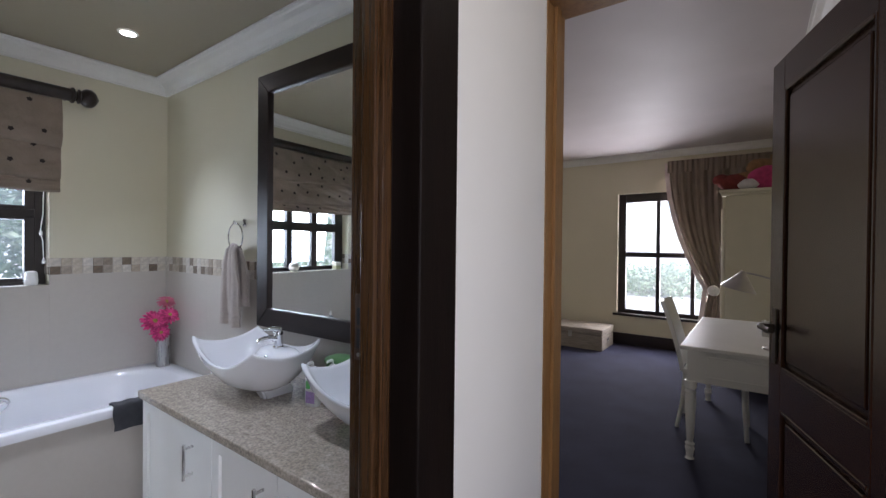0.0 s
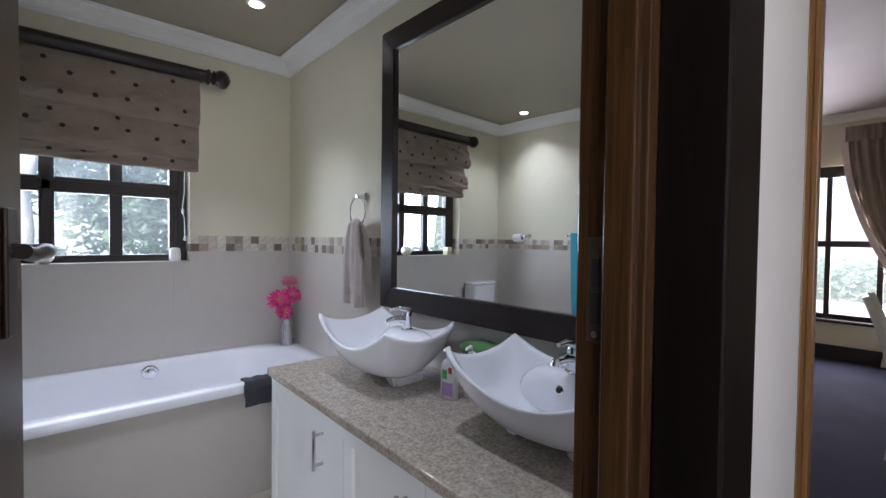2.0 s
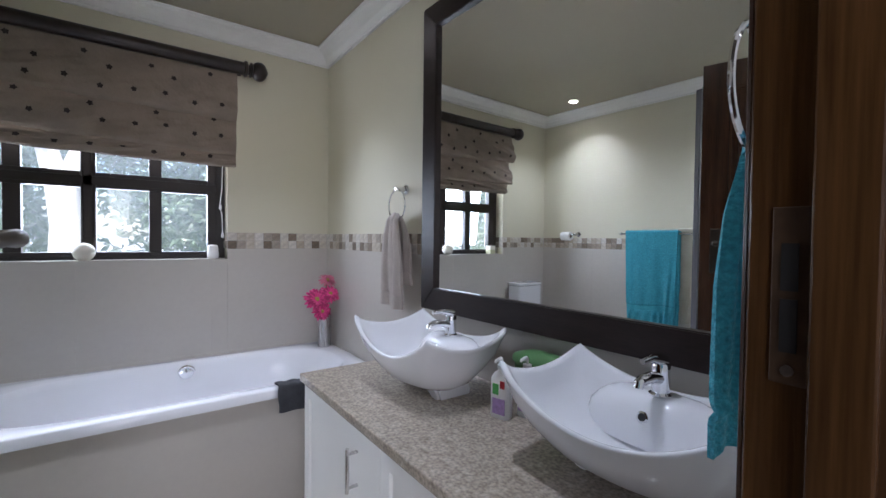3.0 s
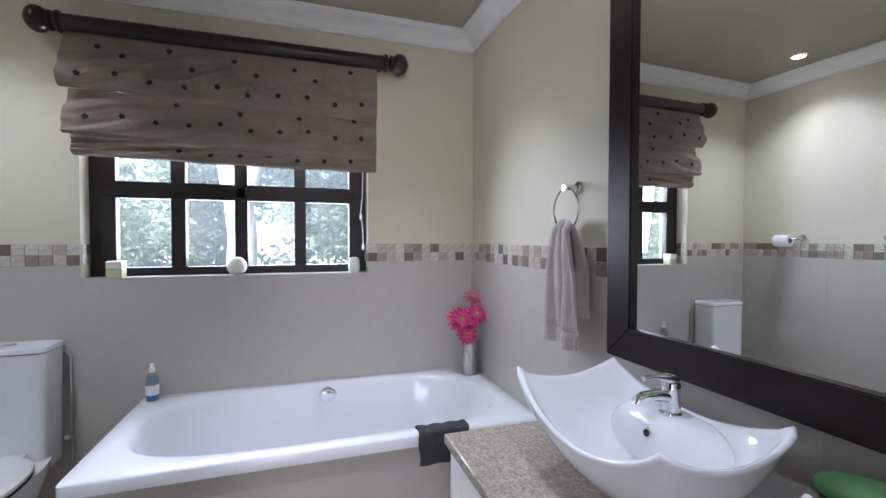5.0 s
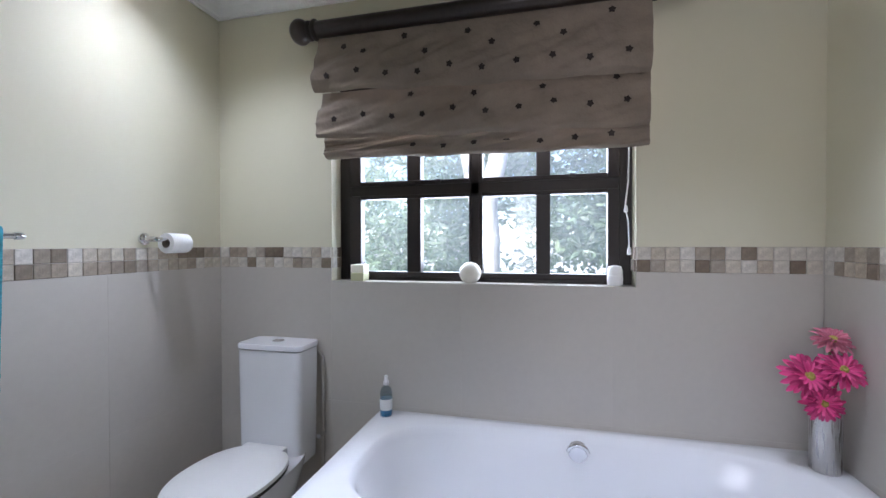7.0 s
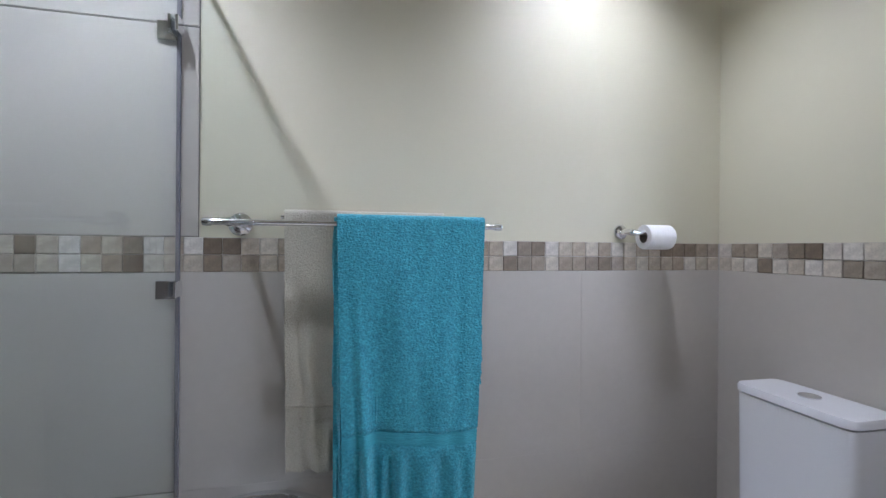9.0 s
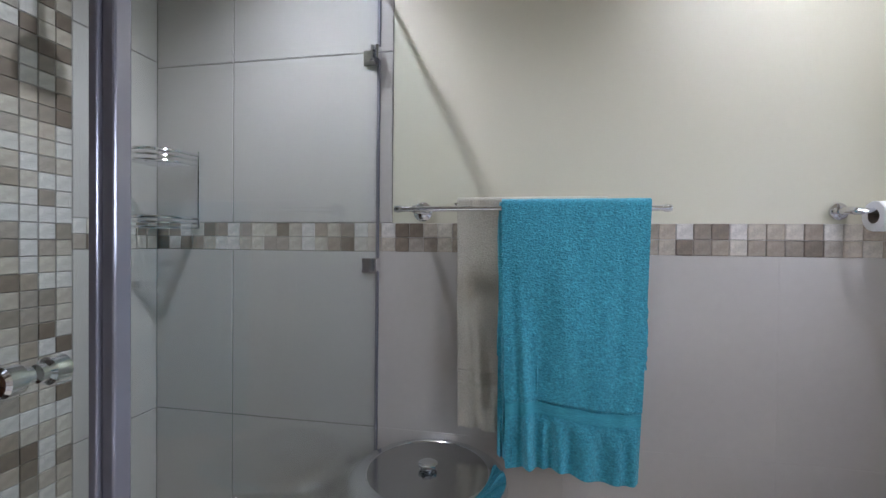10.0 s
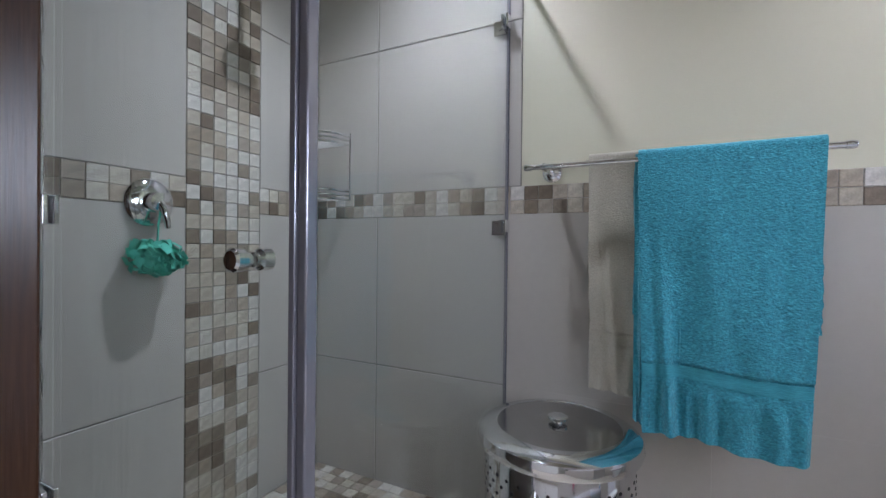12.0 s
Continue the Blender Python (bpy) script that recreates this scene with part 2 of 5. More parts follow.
M_LEAF = mat("hedge_leaves", (0.12, 0.19, 0.06), 0.5, rand=[(0.26, 0.36, 0.20), (0.36, 0.45, 0.27), (0.16, 0.25, 0.14), (0.44, 0.50, 0.38), (0.28, 0.37, 0.28)],
             island=True, var=0.2, scale=8)
lt = M_LEAF.node_tree
tr = lt.nodes.new("ShaderNodeBsdfTranslucent")
tr.inputs["Color"].default_value = (0.42, 0.52, 0.36, 1)
lmix = lt.nodes.new("ShaderNodeMixShader")
lmix.inputs[0].default_value = 0.45
lt.links.new(lt.nodes["Principled BSDF"].outputs[0], lmix.inputs[1])
lt.links.new(tr.outputs[0], lmix.inputs[2])
lt.links.new(lmix.outputs[0], lt.nodes["Material Output"].inputs[0])

M_BARK = mat("pale_bark", (0.66, 0.62, 0.56), 0.9, var=0.35, scale=8, bump=0.5, bump_scale=30, stretch=(3, 3, 0.6))
M_PAVE = mat("pale_paving", (0.55, 0.53, 0.49), 0.9, var=0.2, scale=1.5, fine=0.15, fine_scale=30, bump=0.2, bump_scale=20)
M_PANE = glass_mat("window_glass", (0.96, 0.98, 0.97), 0.8)
# slight translucency puts the bright view's glare into the panes as a veil
pt = M_PANE.node_tree
veil, veil_mix = pt.nodes.new("ShaderNodeBsdfTranslucent"), pt.nodes.new("ShaderNodeMixShader")
veil.inputs[0].default_value = (0.9, 0.95, 1.0, 1)
veil_mix.inputs[0].default_value = 0.015
pt.links.new(pt.nodes["Mix Shader"].outputs[0], veil_mix.inputs[1])
pt.links.new(veil.outputs[0], veil_mix.inputs[2])
pt.links.new(veil_mix.outputs[0], pt.nodes["Material Output"].inputs[0])
M_SHOWER = glass_mat("shower_glass", (0.93, 0.965, 0.96), 1.0)
M_CLEAR = glass_mat("clear_plastic", (0.75, 0.82, 0.86), 1.0)
M_TRACK = mat("clear_seal_strip", (0.30, 0.30, 0.34), 0.2, 0.5, var=0.1, scale=10)


def emit(name, color, strength):
    m = bpy.data.materials.new(name)
    m.use_nodes = True
    b = m.node_tree.nodes["Principled BSDF"]
    b.inputs["Emission Color"].default_value = (*color, 1)
    b.inputs["Emission Strength"].default_value = strength
    return m


M_BULB = emit("lit_bulb", (1.0, 0.95, 0.85), 25.0)


# ---- mesh helpers ----
def add_box(bm, x0, x1, y0, y1, z0, z1, bev=0.0, rot=None):
    r = bmesh.ops.create_cube(bm, size=1.0)
    vs = r["verts"]
    bmesh.ops.scale(bm, vec=(x1 - x0, y1 - y0, z1 - z0), verts=vs)
    if bev > 0:
        es = list({e for v in vs for e in v.link_edges})
        out = bmesh.ops.bevel(bm, geom=es, offset=bev, segments=2, affect='EDGES', profile=0.5)
        vs = list({v for f in out["faces"] for v in f.verts} | {v for v in vs if v.is_valid})
    if rot is not None:
        bmesh.ops.transform(bm, matrix=rot, verts=vs)
    bmesh.ops.translate(bm, vec=((x0 + x1) / 2, (y0 + y1) / 2, (z0 + z1) / 2), verts=vs)
    return vs


def box(x0, x1, y0, y1, z0, z1, bev=0.0):
    bm = bmesh.new()
    add_box(bm, x0, x1, y0, y1, z0, z1, bev)
    return bm


def boxes(*rows):
    bm = bmesh.new()
    for r in rows:
        add_box(bm, *r)
    return bm


def loft(rings, close_ends=(True, True), bm=None, m=None):
    """Closed rings of equal length, joined one to the next."""
    bm = bm or bmesh.new()
    vr = [[bm.verts.new(m @ Vector(p) if m else p) for p in ring] for ring in rings]
    n = len(vr[0])
    for a, b in zip(vr, vr[1:]):
        for k in range(n):
            bm.faces.new((a[k], a[(k + 1) % n], b[(k + 1) % n], b[k]))
    if close_ends[0]:
        bm.faces.new(list(reversed(vr[0])))
    if close_ends[1]:
        bm.faces.new(vr[-1])
    return bm


def lathe(profile, n=32, m=None, bm=None, ends=(True, True)):
    rings = [[(max(r, 1e-4) * math.cos(2 * math.pi * k / n), max(r, 1e-4) * math.sin(2 * math.pi * k / n), z) for k in range(n)] for r, z in profile]
    return loft(rings, ends, bm, m)


def tube(points, r, n=12, bm=None):
    """A round bar along points; r is one radius or one for each point."""
    pts = [Vector(p) for p in points]
    rs = r if isinstance(r, (list, tuple)) else [r] * len(pts)
    rings, up = [], None
    for i, p in enumerate(pts):
        d = (pts[min(i + 1, len(pts) - 1)] - pts[max(i - 1, 0)]).normalized()
        if up is None:
            up = Vector((0, 0, 1)) if abs(d.z) < 0.9 else Vector((1, 0, 0))
        side = d.cross(up).normalized()
        up = side.cross(d).normalized()
        rings.append([p + rs[i] * (side * math.cos(2 * math.pi * k / n) + up * math.sin(2 * math.pi * k / n)) for k in range(n)])
    return loft(rings, (True, True), bm)


def arc(c, r, a0, a1, n, u, v):
    c, u, v = Vector(c), Vector(u), Vector(v)
    return [c + r * (u * math.cos(radians(a0 + (a1 - a0) * k / n)) + v * math.sin(radians(a0 + (a1 - a0) * k / n))) for k in range(n + 1)]


def sheet(f, nu, nv, thick=0.0):
    """A surface f(u, v), with its thickness set along the normals."""
    bm = bmesh.new()
    vs = [[bm.verts.new(f(i / nu, j / nv)) for j in range(nv + 1)] for i in range(nu + 1)]
    for i in range(nu):
        for j in range(nv):
            bm.faces.new((vs[i][j], vs[i + 1][j], vs[i + 1][j + 1], vs[i][j + 1]))
    bm.normal_update()
    if thick:
        bmesh.ops.solidify(bm, geom=bm.faces[:], thickness=thick)
    return bm


def mesh_of(bm, name, material, smooth=False):
    bmesh.ops.recalc_face_normals(bm, faces=bm.faces[:])
    me = bpy.data.meshes.new(name)
    bm.to_mesh(me)
    bm.free()
    me.materials.append(material)
    if smooth:
        me.shade_smooth()
        me.set_sharp_from_angle(angle=radians(smooth if smooth is not True else 40))
    return me


def part(name, bm, material, parent=None, label="", smooth=False, m=None):
    ob = new(name, mesh_of(bm, name, material, smooth))
    if parent is not None:
        ob.parent = parent
    if m is not None:
        ob.matrix_local = m
    if label:
        ob["label"] = label
    return ob


def thing(name, label, category, m=None, group="", kind=""):
    ob = new(name)
    ob.empty_display_size = 0.05
    if m is not None:
        ob.matrix_world = m
    return tagged(ob, label, category, group, kind)


def setting(name, bm, material, label="", category="", smooth=False):
    return tagged(part(name, bm, material, None, "", smooth), label, category, "", "structure")


# ---- structure: bathroom ----
WALL_T = 0.125
WIN_Y0, WIN_Y1, WIN_Z0, WIN_Z1 = -0.245, 1.046, 1.142, 2.12
D_Y0, D_Y1, D_H = 0.235, 0.993, 2.16        # doorway to the corridor, rough opening
wall_west = setting("wall_west", boxes((W_X - 0.24, W_X, S_Y - 0.15, N_Y + 0.15, -0.1, WIN_Z0), (W_X - 0.24, W_X, S_Y - 0.15, N_Y + 0.15, WIN_Z1, 2.6),
                    (W_X - 0.24, W_X, S_Y - 0.15, WIN_Y0, WIN_Z0, WIN_Z1), (W_X - 0.24, W_X, WIN_Y1, N_Y + 0.15, WIN_Z0, WIN_Z1)), M_PAINT,
                    "cream painted bathroom wall with a window above the bath", "wall")
wall_north = setting("wall_north", box(W_X, E_X - 0.001, N_Y, N_Y + 0.12, -0.1, 2.6), M_PAINT, "cream painted bathroom wall behind the vanity", "wall")
wall_south = setting("wall_south", box(W_X, E_X + WALL_T, S_Y - 0.15, S_Y, -0.1, 2.6), M_PAINT, "cream painted bathroom wall behind the towel rail", "wall")
wall_east = setting("wall_east", boxes((E_X, E_X + WALL_T, S_Y, D_Y0, -0.1, 2.6), (E_X, E_X + WALL_T, D_Y1, 1.64, -0.1, 2.6), (E_X, E_X + WALL_T, D_Y0, D_Y1, D_H, 2.6)),
                    M_WHITE, "white painted wall with the bathroom doorway", "wall")
setting("ceiling_bathroom", box(W_X - 0.1, E_X + 0.02, S_Y - 0.1, N_Y + 0.1, CEIL, CEIL + 0.08), M_CEIL, "beige painted bathroom ceiling with downlights", "ceiling")
floor_bath = setting("floor", box(W_X, E_X, S_Y, N_Y, -0.06, -0.012), M_GROUT, "cream tiled bathroom floor", "floor")
part("threshold", box(E_X, E_X + WALL_T, D_Y0, D_Y1, -0.06, 0.004), M_GOLD, floor_bath)


def cornice(x0, x1, y0, y1, z):
    """Cove moulding round the top of a room."""
    prof = [(0.0, -0.084), (0.013, -0.084), (0.013, -0.072), (0.020, -0.068), (0.036, -0.044), (0.062, -0.026), (0.090, -0.020), (0.096, -0.014), (0.110, -0.012), (0.110, -0.002), (0.0, -0.002)]
    bm = bmesh.new()
    loops = []
    for d, h in prof:
        loops.append([bm.verts.new(p) for p in ((x0 + d, y0 + d, z + h), (x1 - d, y0 + d, z + h), (x1 - d, y1 - d, z + h), (x0 + d, y1 - d, z + h))])
    for a, b in zip(loops, loops[1:]):
        for k in range(4):
            bm.faces.new((a[k], a[(k + 1) % 4], b[(k + 1) % 4], b[k]))
    return bm


setting("trim", cornice(W_X + 0.001, E_X - 0.001, S_Y + 0.001, N_Y - 0.001, CEIL), M_CORNICE, "white moulded ceiling cornice in the bathroom", "cornice")

# ---- structure: corridor and bedroom ----
C_X0, C_X1, C_Y0, BD_Y = E_X + WALL_T, 1.35, -2.2, 1.64
BX0, BX1, BY1, BCEIL = -2.6, 0.80, 6.95, 2.72
B_Y = BD_Y + 0.145
OB0, OB1, OBH = -0.090, 0.80, 2.18           # bedroom doorway, rough opening
# the opening in the east side is unseen, made for the added lamp
setting("wall_corridor", boxes((C_X1, C_X1 + 0.1, C_Y0, -0.15, -0.1, 2.6), (C_X1, C_X1 + 0.1, 0.65, BD_Y, -0.1, 2.6), (C_X1, C_X1 + 0.1, -0.15, 0.65, -0.1, 0.85), (C_X1, C_X1 + 0.1, -0.15, 0.65, 2.15, 2.6), (C_X0, C_X1, C_Y0 - 0.1, C_Y0, -0.1, 2.6), (C_X0 - 0.1, C_X0, C_Y0, S_Y - 0.15, -0.1, 2.6)),
        M_WHITE, "white painted corridor walls", "wall")
setting("wall_bedroom_south", boxes((BX0, OB0, B_Y - 0.02, B_Y, -0.1, 2.8), (E_X, OB0, BD_Y + 0.001, B_Y - 0.021, -0.1, 2.8), (OB1, C_X1 + 0.1, BD_Y, B_Y, -0.1, 2.8), (OB0, OB1, BD_Y, B_Y, OBH, 2.8)),
        M_WHITE, "white wall with the bedroom doorway", "wall")
setting("ceiling_corridor", box(C_X0, C_X1 + 0.1, C_Y0 - 0.1, BD_Y, 2.6, 2.68), M_WHITE, "white corridor ceiling", "ceiling")
setting("floor_corridor", box(C_X0, C_X1, C_Y0, BD_Y, -0.06, 0.0), M_CARPET, "navy carpet in the corridor", "floor")
setting("floor_bedroom", box(BX0, BX1, BD_Y, BY1, -0.06, 0.0), M_CARPET, "navy blue bedroom carpet", "carpet")
setting("ceiling_bedroom", box(BX0 - 0.1, BX1 + 0.1, B_Y, BY1 + 0.1, BCEIL, BCEIL + 0.08), M_BEDCEIL, "pale satin bedroom ceiling", "ceiling")
BW0, BW1, BWZ0, BWZ1 = -1.18, 0.30, 0.44, 2.17
setting("wall_bedroom_north", boxes((BX0, BX1, BY1, BY1 + 0.22, -0.1, BWZ0), (BX0, BX1, BY1, BY1 + 0.22, BWZ1, 2.8), (BX0, BW0, BY1, BY1 + 0.22, BWZ0, BWZ1),
        (BW1, BX1, BY1, BY1 + 0.22, BWZ0, BWZ1)), M_BEDWALL, "cream bedroom wall with a tall window", "wall")
setting("wall_bedroom_sides", boxes((BX1, BX1 + 0.1, B_Y, BY1 + 0.2, -0.1, 2.8), (BX0 - 0.1, BX0, B_Y, BY1 + 0.2, -0.1, 2.8)), M_BEDWALL, "cream bedroom side walls", "wall")
setting("trim_bedroom", cornice(BX0 + 0.001, BX1 - 0.001, B_Y + 0.001, BY1 - 0.001, BCEIL), M_CORNICE, "white moulded cornice in the bedroom", "cornice")
setting("baseboard", boxes((BX0, BX1, BY1 - 0.022, BY1, 0.0, 0.16), (BX0, BX0 + 0.022, B_Y, BY1 - 0.022, 0.0, 0.16), (BX1 - 0.022, BX1, B_Y + 0.9, BY1 - 0.022, 0.0, 0.16)), M_DWOODH,
        "dark stained wooden skirting board", "skirting board")


# ---- doors ----
def door_frame(name, label, x_axis, a0, a1, d0, d1, h, mat_in, mat_arch, stop_at, w=0.075, first=True, proud=0.016, deep=0.0, w_in=0.06, mat_room=None, lap=0.02):
    """Jambs, head, stops and architraves of a doorway that runs from a0 to a1 and is d0 to d1 deep. x_axis: the wall runs along x."""
    def bx(u0, u1, w0, w1, z0, z1, bev=0.002):
        return (u0, u1, w0, w1, z0, z1, bev) if x_axis else (w0, w1, u0, u1, z0, z1, bev)
    root = thing(name, label, "door frame", kind="structure")
    t = 0.028
    part("jamb", boxes(bx(a0, a0 + t, d0, d1, 0, h)), mat_in, root)
    part("jamb", boxes(bx(a1 - t, a1, d0, d1, 0, h)), mat_in, root)
    part("head", boxes(bx(a0 + t, a1 - t, d0, d1, h - t, h)), mat_in, root)
    s0, s1 = stop_at
    part("door_stop", boxes(bx(a0 + t, a0 + t + 0.012, s0, s1, 0, h - t)), mat_in, root)
    part("door_stop", boxes(bx(a1 - t - 0.012, a1 - t, s0, s1, 0, h - t)), mat_in, root)
    for side, e0, e1, w, mm in ((0, d0 - 0.012, d0, w_in, mat_room or mat_arch), (1, d1, d1 + deep + proud, w, mat_arch)):
        if first or side == 1:
            part("architrave", boxes(bx(a0 - w + lap, a0 + lap, e0, e1, 0, h + w - lap, 0.004)), mm, root)
        part("architrave", boxes(bx(a1 - lap, a1 + w - lap, e0, e1, 0, h + w - lap, 0.004)), mm, root)
        part("architrave", boxes(bx(a0 + lap, a1 - lap, e0, e1, h - lap, h + w - lap, 0.004)), mm, root)
    return root


def panel_door(name, label, width, height, material, m, handle_mat):
    """A framed door, hinged at its origin and lying along +x, 34 mm thick towards +y."""
    root = thing(name, label, "door", m, kind="structure")
    T, S = 0.042, 0.11
    part("stile", box(0.003, S, 0, T, 0.01, height, 0.003), material, root)
    part("stile", box(width - S, width, 0, T, 0.01, height, 0.003), material, root)
    rails = [(0.01, 0.22), (0.80, 0.95), (height - 0.12, height)]
    for z0, z1 in rails:
        part("rail", box(S, width - S, 0, T, z0, z1, 0.002), material, root)
    for x0, x1 in ((S, width - S),):
        for z0, z1 in ((0.22, 0.80), (0.95, height - 0.12)):
            bm = box(x0, x1, 0.012, T - 0.012, z0, z1)
            for y0, y1 in ((0.004, 0.012), (T - 0.012, T - 0.004)):
                add_box(bm, x0 + 0.035, x1 - 0.035, y0, y1, z0 + 0.035, z1 - 0.035, 0.006)
            for y0, y1 in ((0.0, 0.012), (T - 0.012, T)):
                for q in ((x0, x0 + 0.014, z0, z1), (x1 - 0.014, x1, z0, z1), (x0 + 0.014, x1 - 0.014, z0, z0 + 0.014), (x0 + 0.014, x1 - 0.014, z1 - 0.014, z1)):
                    add_box(bm, q[0], q[1], y0 - 0.002 if y0 == 0 else y0, y1 + 0.002 if y1 == T else y1, q[2], q[3], 0.004)
            part("door_panel", bm, material, root)
    hz = 1.27 if name == "door_2" else 1.10
    for sgn, y in ((-1, 0.0), (1, T)):
        pl = part("backplate", box(width - 0.085, width - 0.045, min(y, y + sgn * 0.007), max(y, y + sgn * 0.007), hz - 0.14, hz + 0.07, 0.003), handle_mat, root, "dark bronze handle plate")
        yy = y + sgn * 0.05
        if sgn < 0 and name == "door_4" or sgn > 0 and name == "door_2":
            continue
        part("lever_handle", tube([(width - 0.065, y, hz), (width - 0.065, y + sgn * 0.030, hz), (width - 0.07, yy, hz), (width - 0.10, yy + sgn * 0.004, hz), (width - 0.14, yy, hz - 0.004), (width - 0.165, yy - sgn * 0.003, hz + 0.002)],
                                  [0.013, 0.011, 0.013, 0.010, 0.011, 0.012]), handle_mat, pl, "dark bronze lever handle", smooth=True)
    return root


door_frame("door_1", "golden and dark stained wooden bathroom door frame", False, D_Y0, D_Y1, E_X + 0.010, E_X + 0.095, D_H, M_GOLD, M_DWOOD, (E_X + 0.05, E_X + 0.085), 0.118, True, 0.042, WALL_T - 0.095, 0.062, M_MAHOG, 0.006)
strike = thing("strike_plate", "worn brown metal strike plate in the door jamb", "strike plate", pose(E_X + 0.037, D_Y1 - 0.028, 1.24))
part("plate", boxes((-0.011, 0.011, -0.0018, 0.0, -0.065, 0.062, 0.0008)), M_STRIKE, strike)
part("bolt_hole", boxes((-0.005, 0.005, -0.003, -0.0018, -0.042, -0.004)), M_BLACK, strike)
part("latch_hole", boxes((-0.005, 0.005, -0.003, -0.0018, 0.002, 0.036)), M_BLACK, strike)
part("screw", tube([(0, -0.0036, -0.055), (0, -0.001, -0.055)], 0.004, 10), M_NICKEL, strike)

LEAF_A = math.degrees(math.atan2(0.427 - 0.268, -0.934 + 0.202))
panel_door("door_2", "dark wooden panelled bathroom door standing open", 0.75, 2.12, M_MAHOG, pose(E_X - 0.012, 0.268, 0.0, 0, 0, LEAF_A), M_BRONZE)

door_frame("door_3", "golden wooden bedroom door frame", True, OB0, OB1, BD_Y, B_Y, OBH, M_GOLD2, M_GOLD2, (BD_Y + 0.05, BD_Y + 0.085), 0.07, False)
panel_door("door_4", "glossy dark mahogany panelled bedroom door, standing open", 0.78, 2.112, M_MAHOG, pose(OB1 - 0.03, B_Y + 0.005, 0.0, 0, 0, 106.6), M_BRONZE)

# ---- windows ----
win = thing("window_1", "dark brown timber window with eight small panes", "window", kind="structure")
FX0, FX1 = W_X - 0.135, W_X - 0.085
part("window_frame", boxes((FX0, FX1, WIN_Y0, WIN_Y0 + 0.055, WIN_Z0, WIN_Z1, 0.003), (FX0, FX1, WIN_Y1 - 0.05, WIN_Y1, WIN_Z0, WIN_Z1, 0.003),
                           (FX0, FX1, WIN_Y0 + 0.055, WIN_Y1 - 0.05, WIN_Z0, WIN_Z0 + 0.024, 0.003), (FX0, FX1, WIN_Y0 + 0.055, WIN_Y1 - 0.05, WIN_Z1 - 0.05, WIN_Z1, 0.003),
                           (FX0, FX1, 0.385, 0.425, WIN_Z0 + 0.024, WIN_Z1 - 0.05, 0.003), (FX0, FX1, WIN_Y0 + 0.055, WIN_Y1 - 0.05, 1.535, 1.585, 0.003)), M_WINFR, win)
COLS = [(-0.195, 0.390, -0.137, 0.091, 0.156, 0.377), (0.420, 1.001, 0.439, 0.667, 0.726, 0.953)]
for s0, s1, a0, a1, b0, b1 in COLS:
    for z0, z1, p0, p1 in ((WIN_Z0 + 0.018, 1.540, 1.186, 1.521), (1.580, WIN_Z1 - 0.045, 1.603, WIN_Z1 - 0.09)):
        sx0, sx1 = FX0 + 0.008, FX1 + 0.006
        sash = part("sash", boxes((sx0, sx1, s0 + 0.002, a0, z0 + 0.002, z1 - 0.002, 0.003), (sx0, sx1, b1, s1 - 0.002, z0 + 0.002, z1 - 0.002, 0.003),
                                  (sx0, sx1, a1, b0, p0, p1, 0.003), (sx0, sx1, a0, b1, z0 + 0.002, p0, 0.003), (sx0, sx1, a0, b1, p1, z1 - 0.002, 0.003)), M_WINFR, win)
        for y0, y1 in ((a0, a1), (b0, b1)):
            pn = part("pane", box(sx0 + 0.022, sx0 + 0.026, y0 - 0.004, y1 + 0.004, p0 - 0.004, p1 + 0.004), M_PANE, sash)
            pn.visible_shadow = False
for yy in (0.24, 0.815):
    part("window_stay", boxes((FX1 + 0.006, FX1 + 0.016, yy - 0.012, yy + 0.012, 1.59, 1.604, 0.002)), M_WINFR, win)
part("window_sill", box(W_X - 0.084, W_X + 0.004, WIN_Y0 + 0.001, WIN_Y1 - 0.001, WIN_Z0, WIN_Z0 + 0.004, 0.001), M_TILE, win, "pale tiled window sill")

win2 = thing("window_2", "tall dark brown bedroom window with glazing bars", "window", kind="structure")
GY0, GY1 = BY1 + 0.07, BY1 + 0.12
part("window_frame", boxes((BW0, BW0 + 0.10, GY0, GY1, BWZ0, BWZ1, 0.004), (BW1 - 0.10, BW1, GY0, GY1, BWZ0, BWZ1, 0.004), (BW0 + 0.10, BW1 - 0.10, GY0, GY1, BWZ0, BWZ0 + 0.06, 0.004),
                           (BW0 + 0.10, BW1 - 0.10, GY0, GY1, BWZ1 - 0.12, BWZ1, 0.004), (BW0 + 0.10, BW1 - 0.10, GY0, GY1, 1.26, 1.33, 0.004)), M_WINFR, win2)
for k in range(1, 3):
    xm = BW0 + 0.10 + 0.4267 * k
    part("glazing_bar", boxes((xm - 0.025, xm + 0.025, GY0 - 0.003, GY1 - 0.01, BWZ0 + 0.06, 1.26, 0.003), (xm - 0.025, xm + 0.025, GY0 - 0.003, GY1 - 0.01, 1.33, BWZ1 - 0.12, 0.003)), M_WINFR, win2)
for k in range(3):
    for z0, z1 in ((BWZ0 + 0.05, 1.27), (1.32, BWZ1 - 0.11)):
        pn = part("pane", box(BW0 + 0.10 + 0.4267 * k, BW0 + 0.10 + 0.4267 * (k + 1), GY0 + 0.02, GY0 + 0.024, z0, z1), M_PANE, win2)
        pn.visible_shadow = False
part("window_sill", box(BW0 - 0.05, BW1 + 0.05, BY1 - 0.03, GY0, BWZ0 - 0.03, BWZ0 + 0.004, 0.004), M_WINFR, win2)

# ---- outdoors ----
ground_bm = bmesh.new()
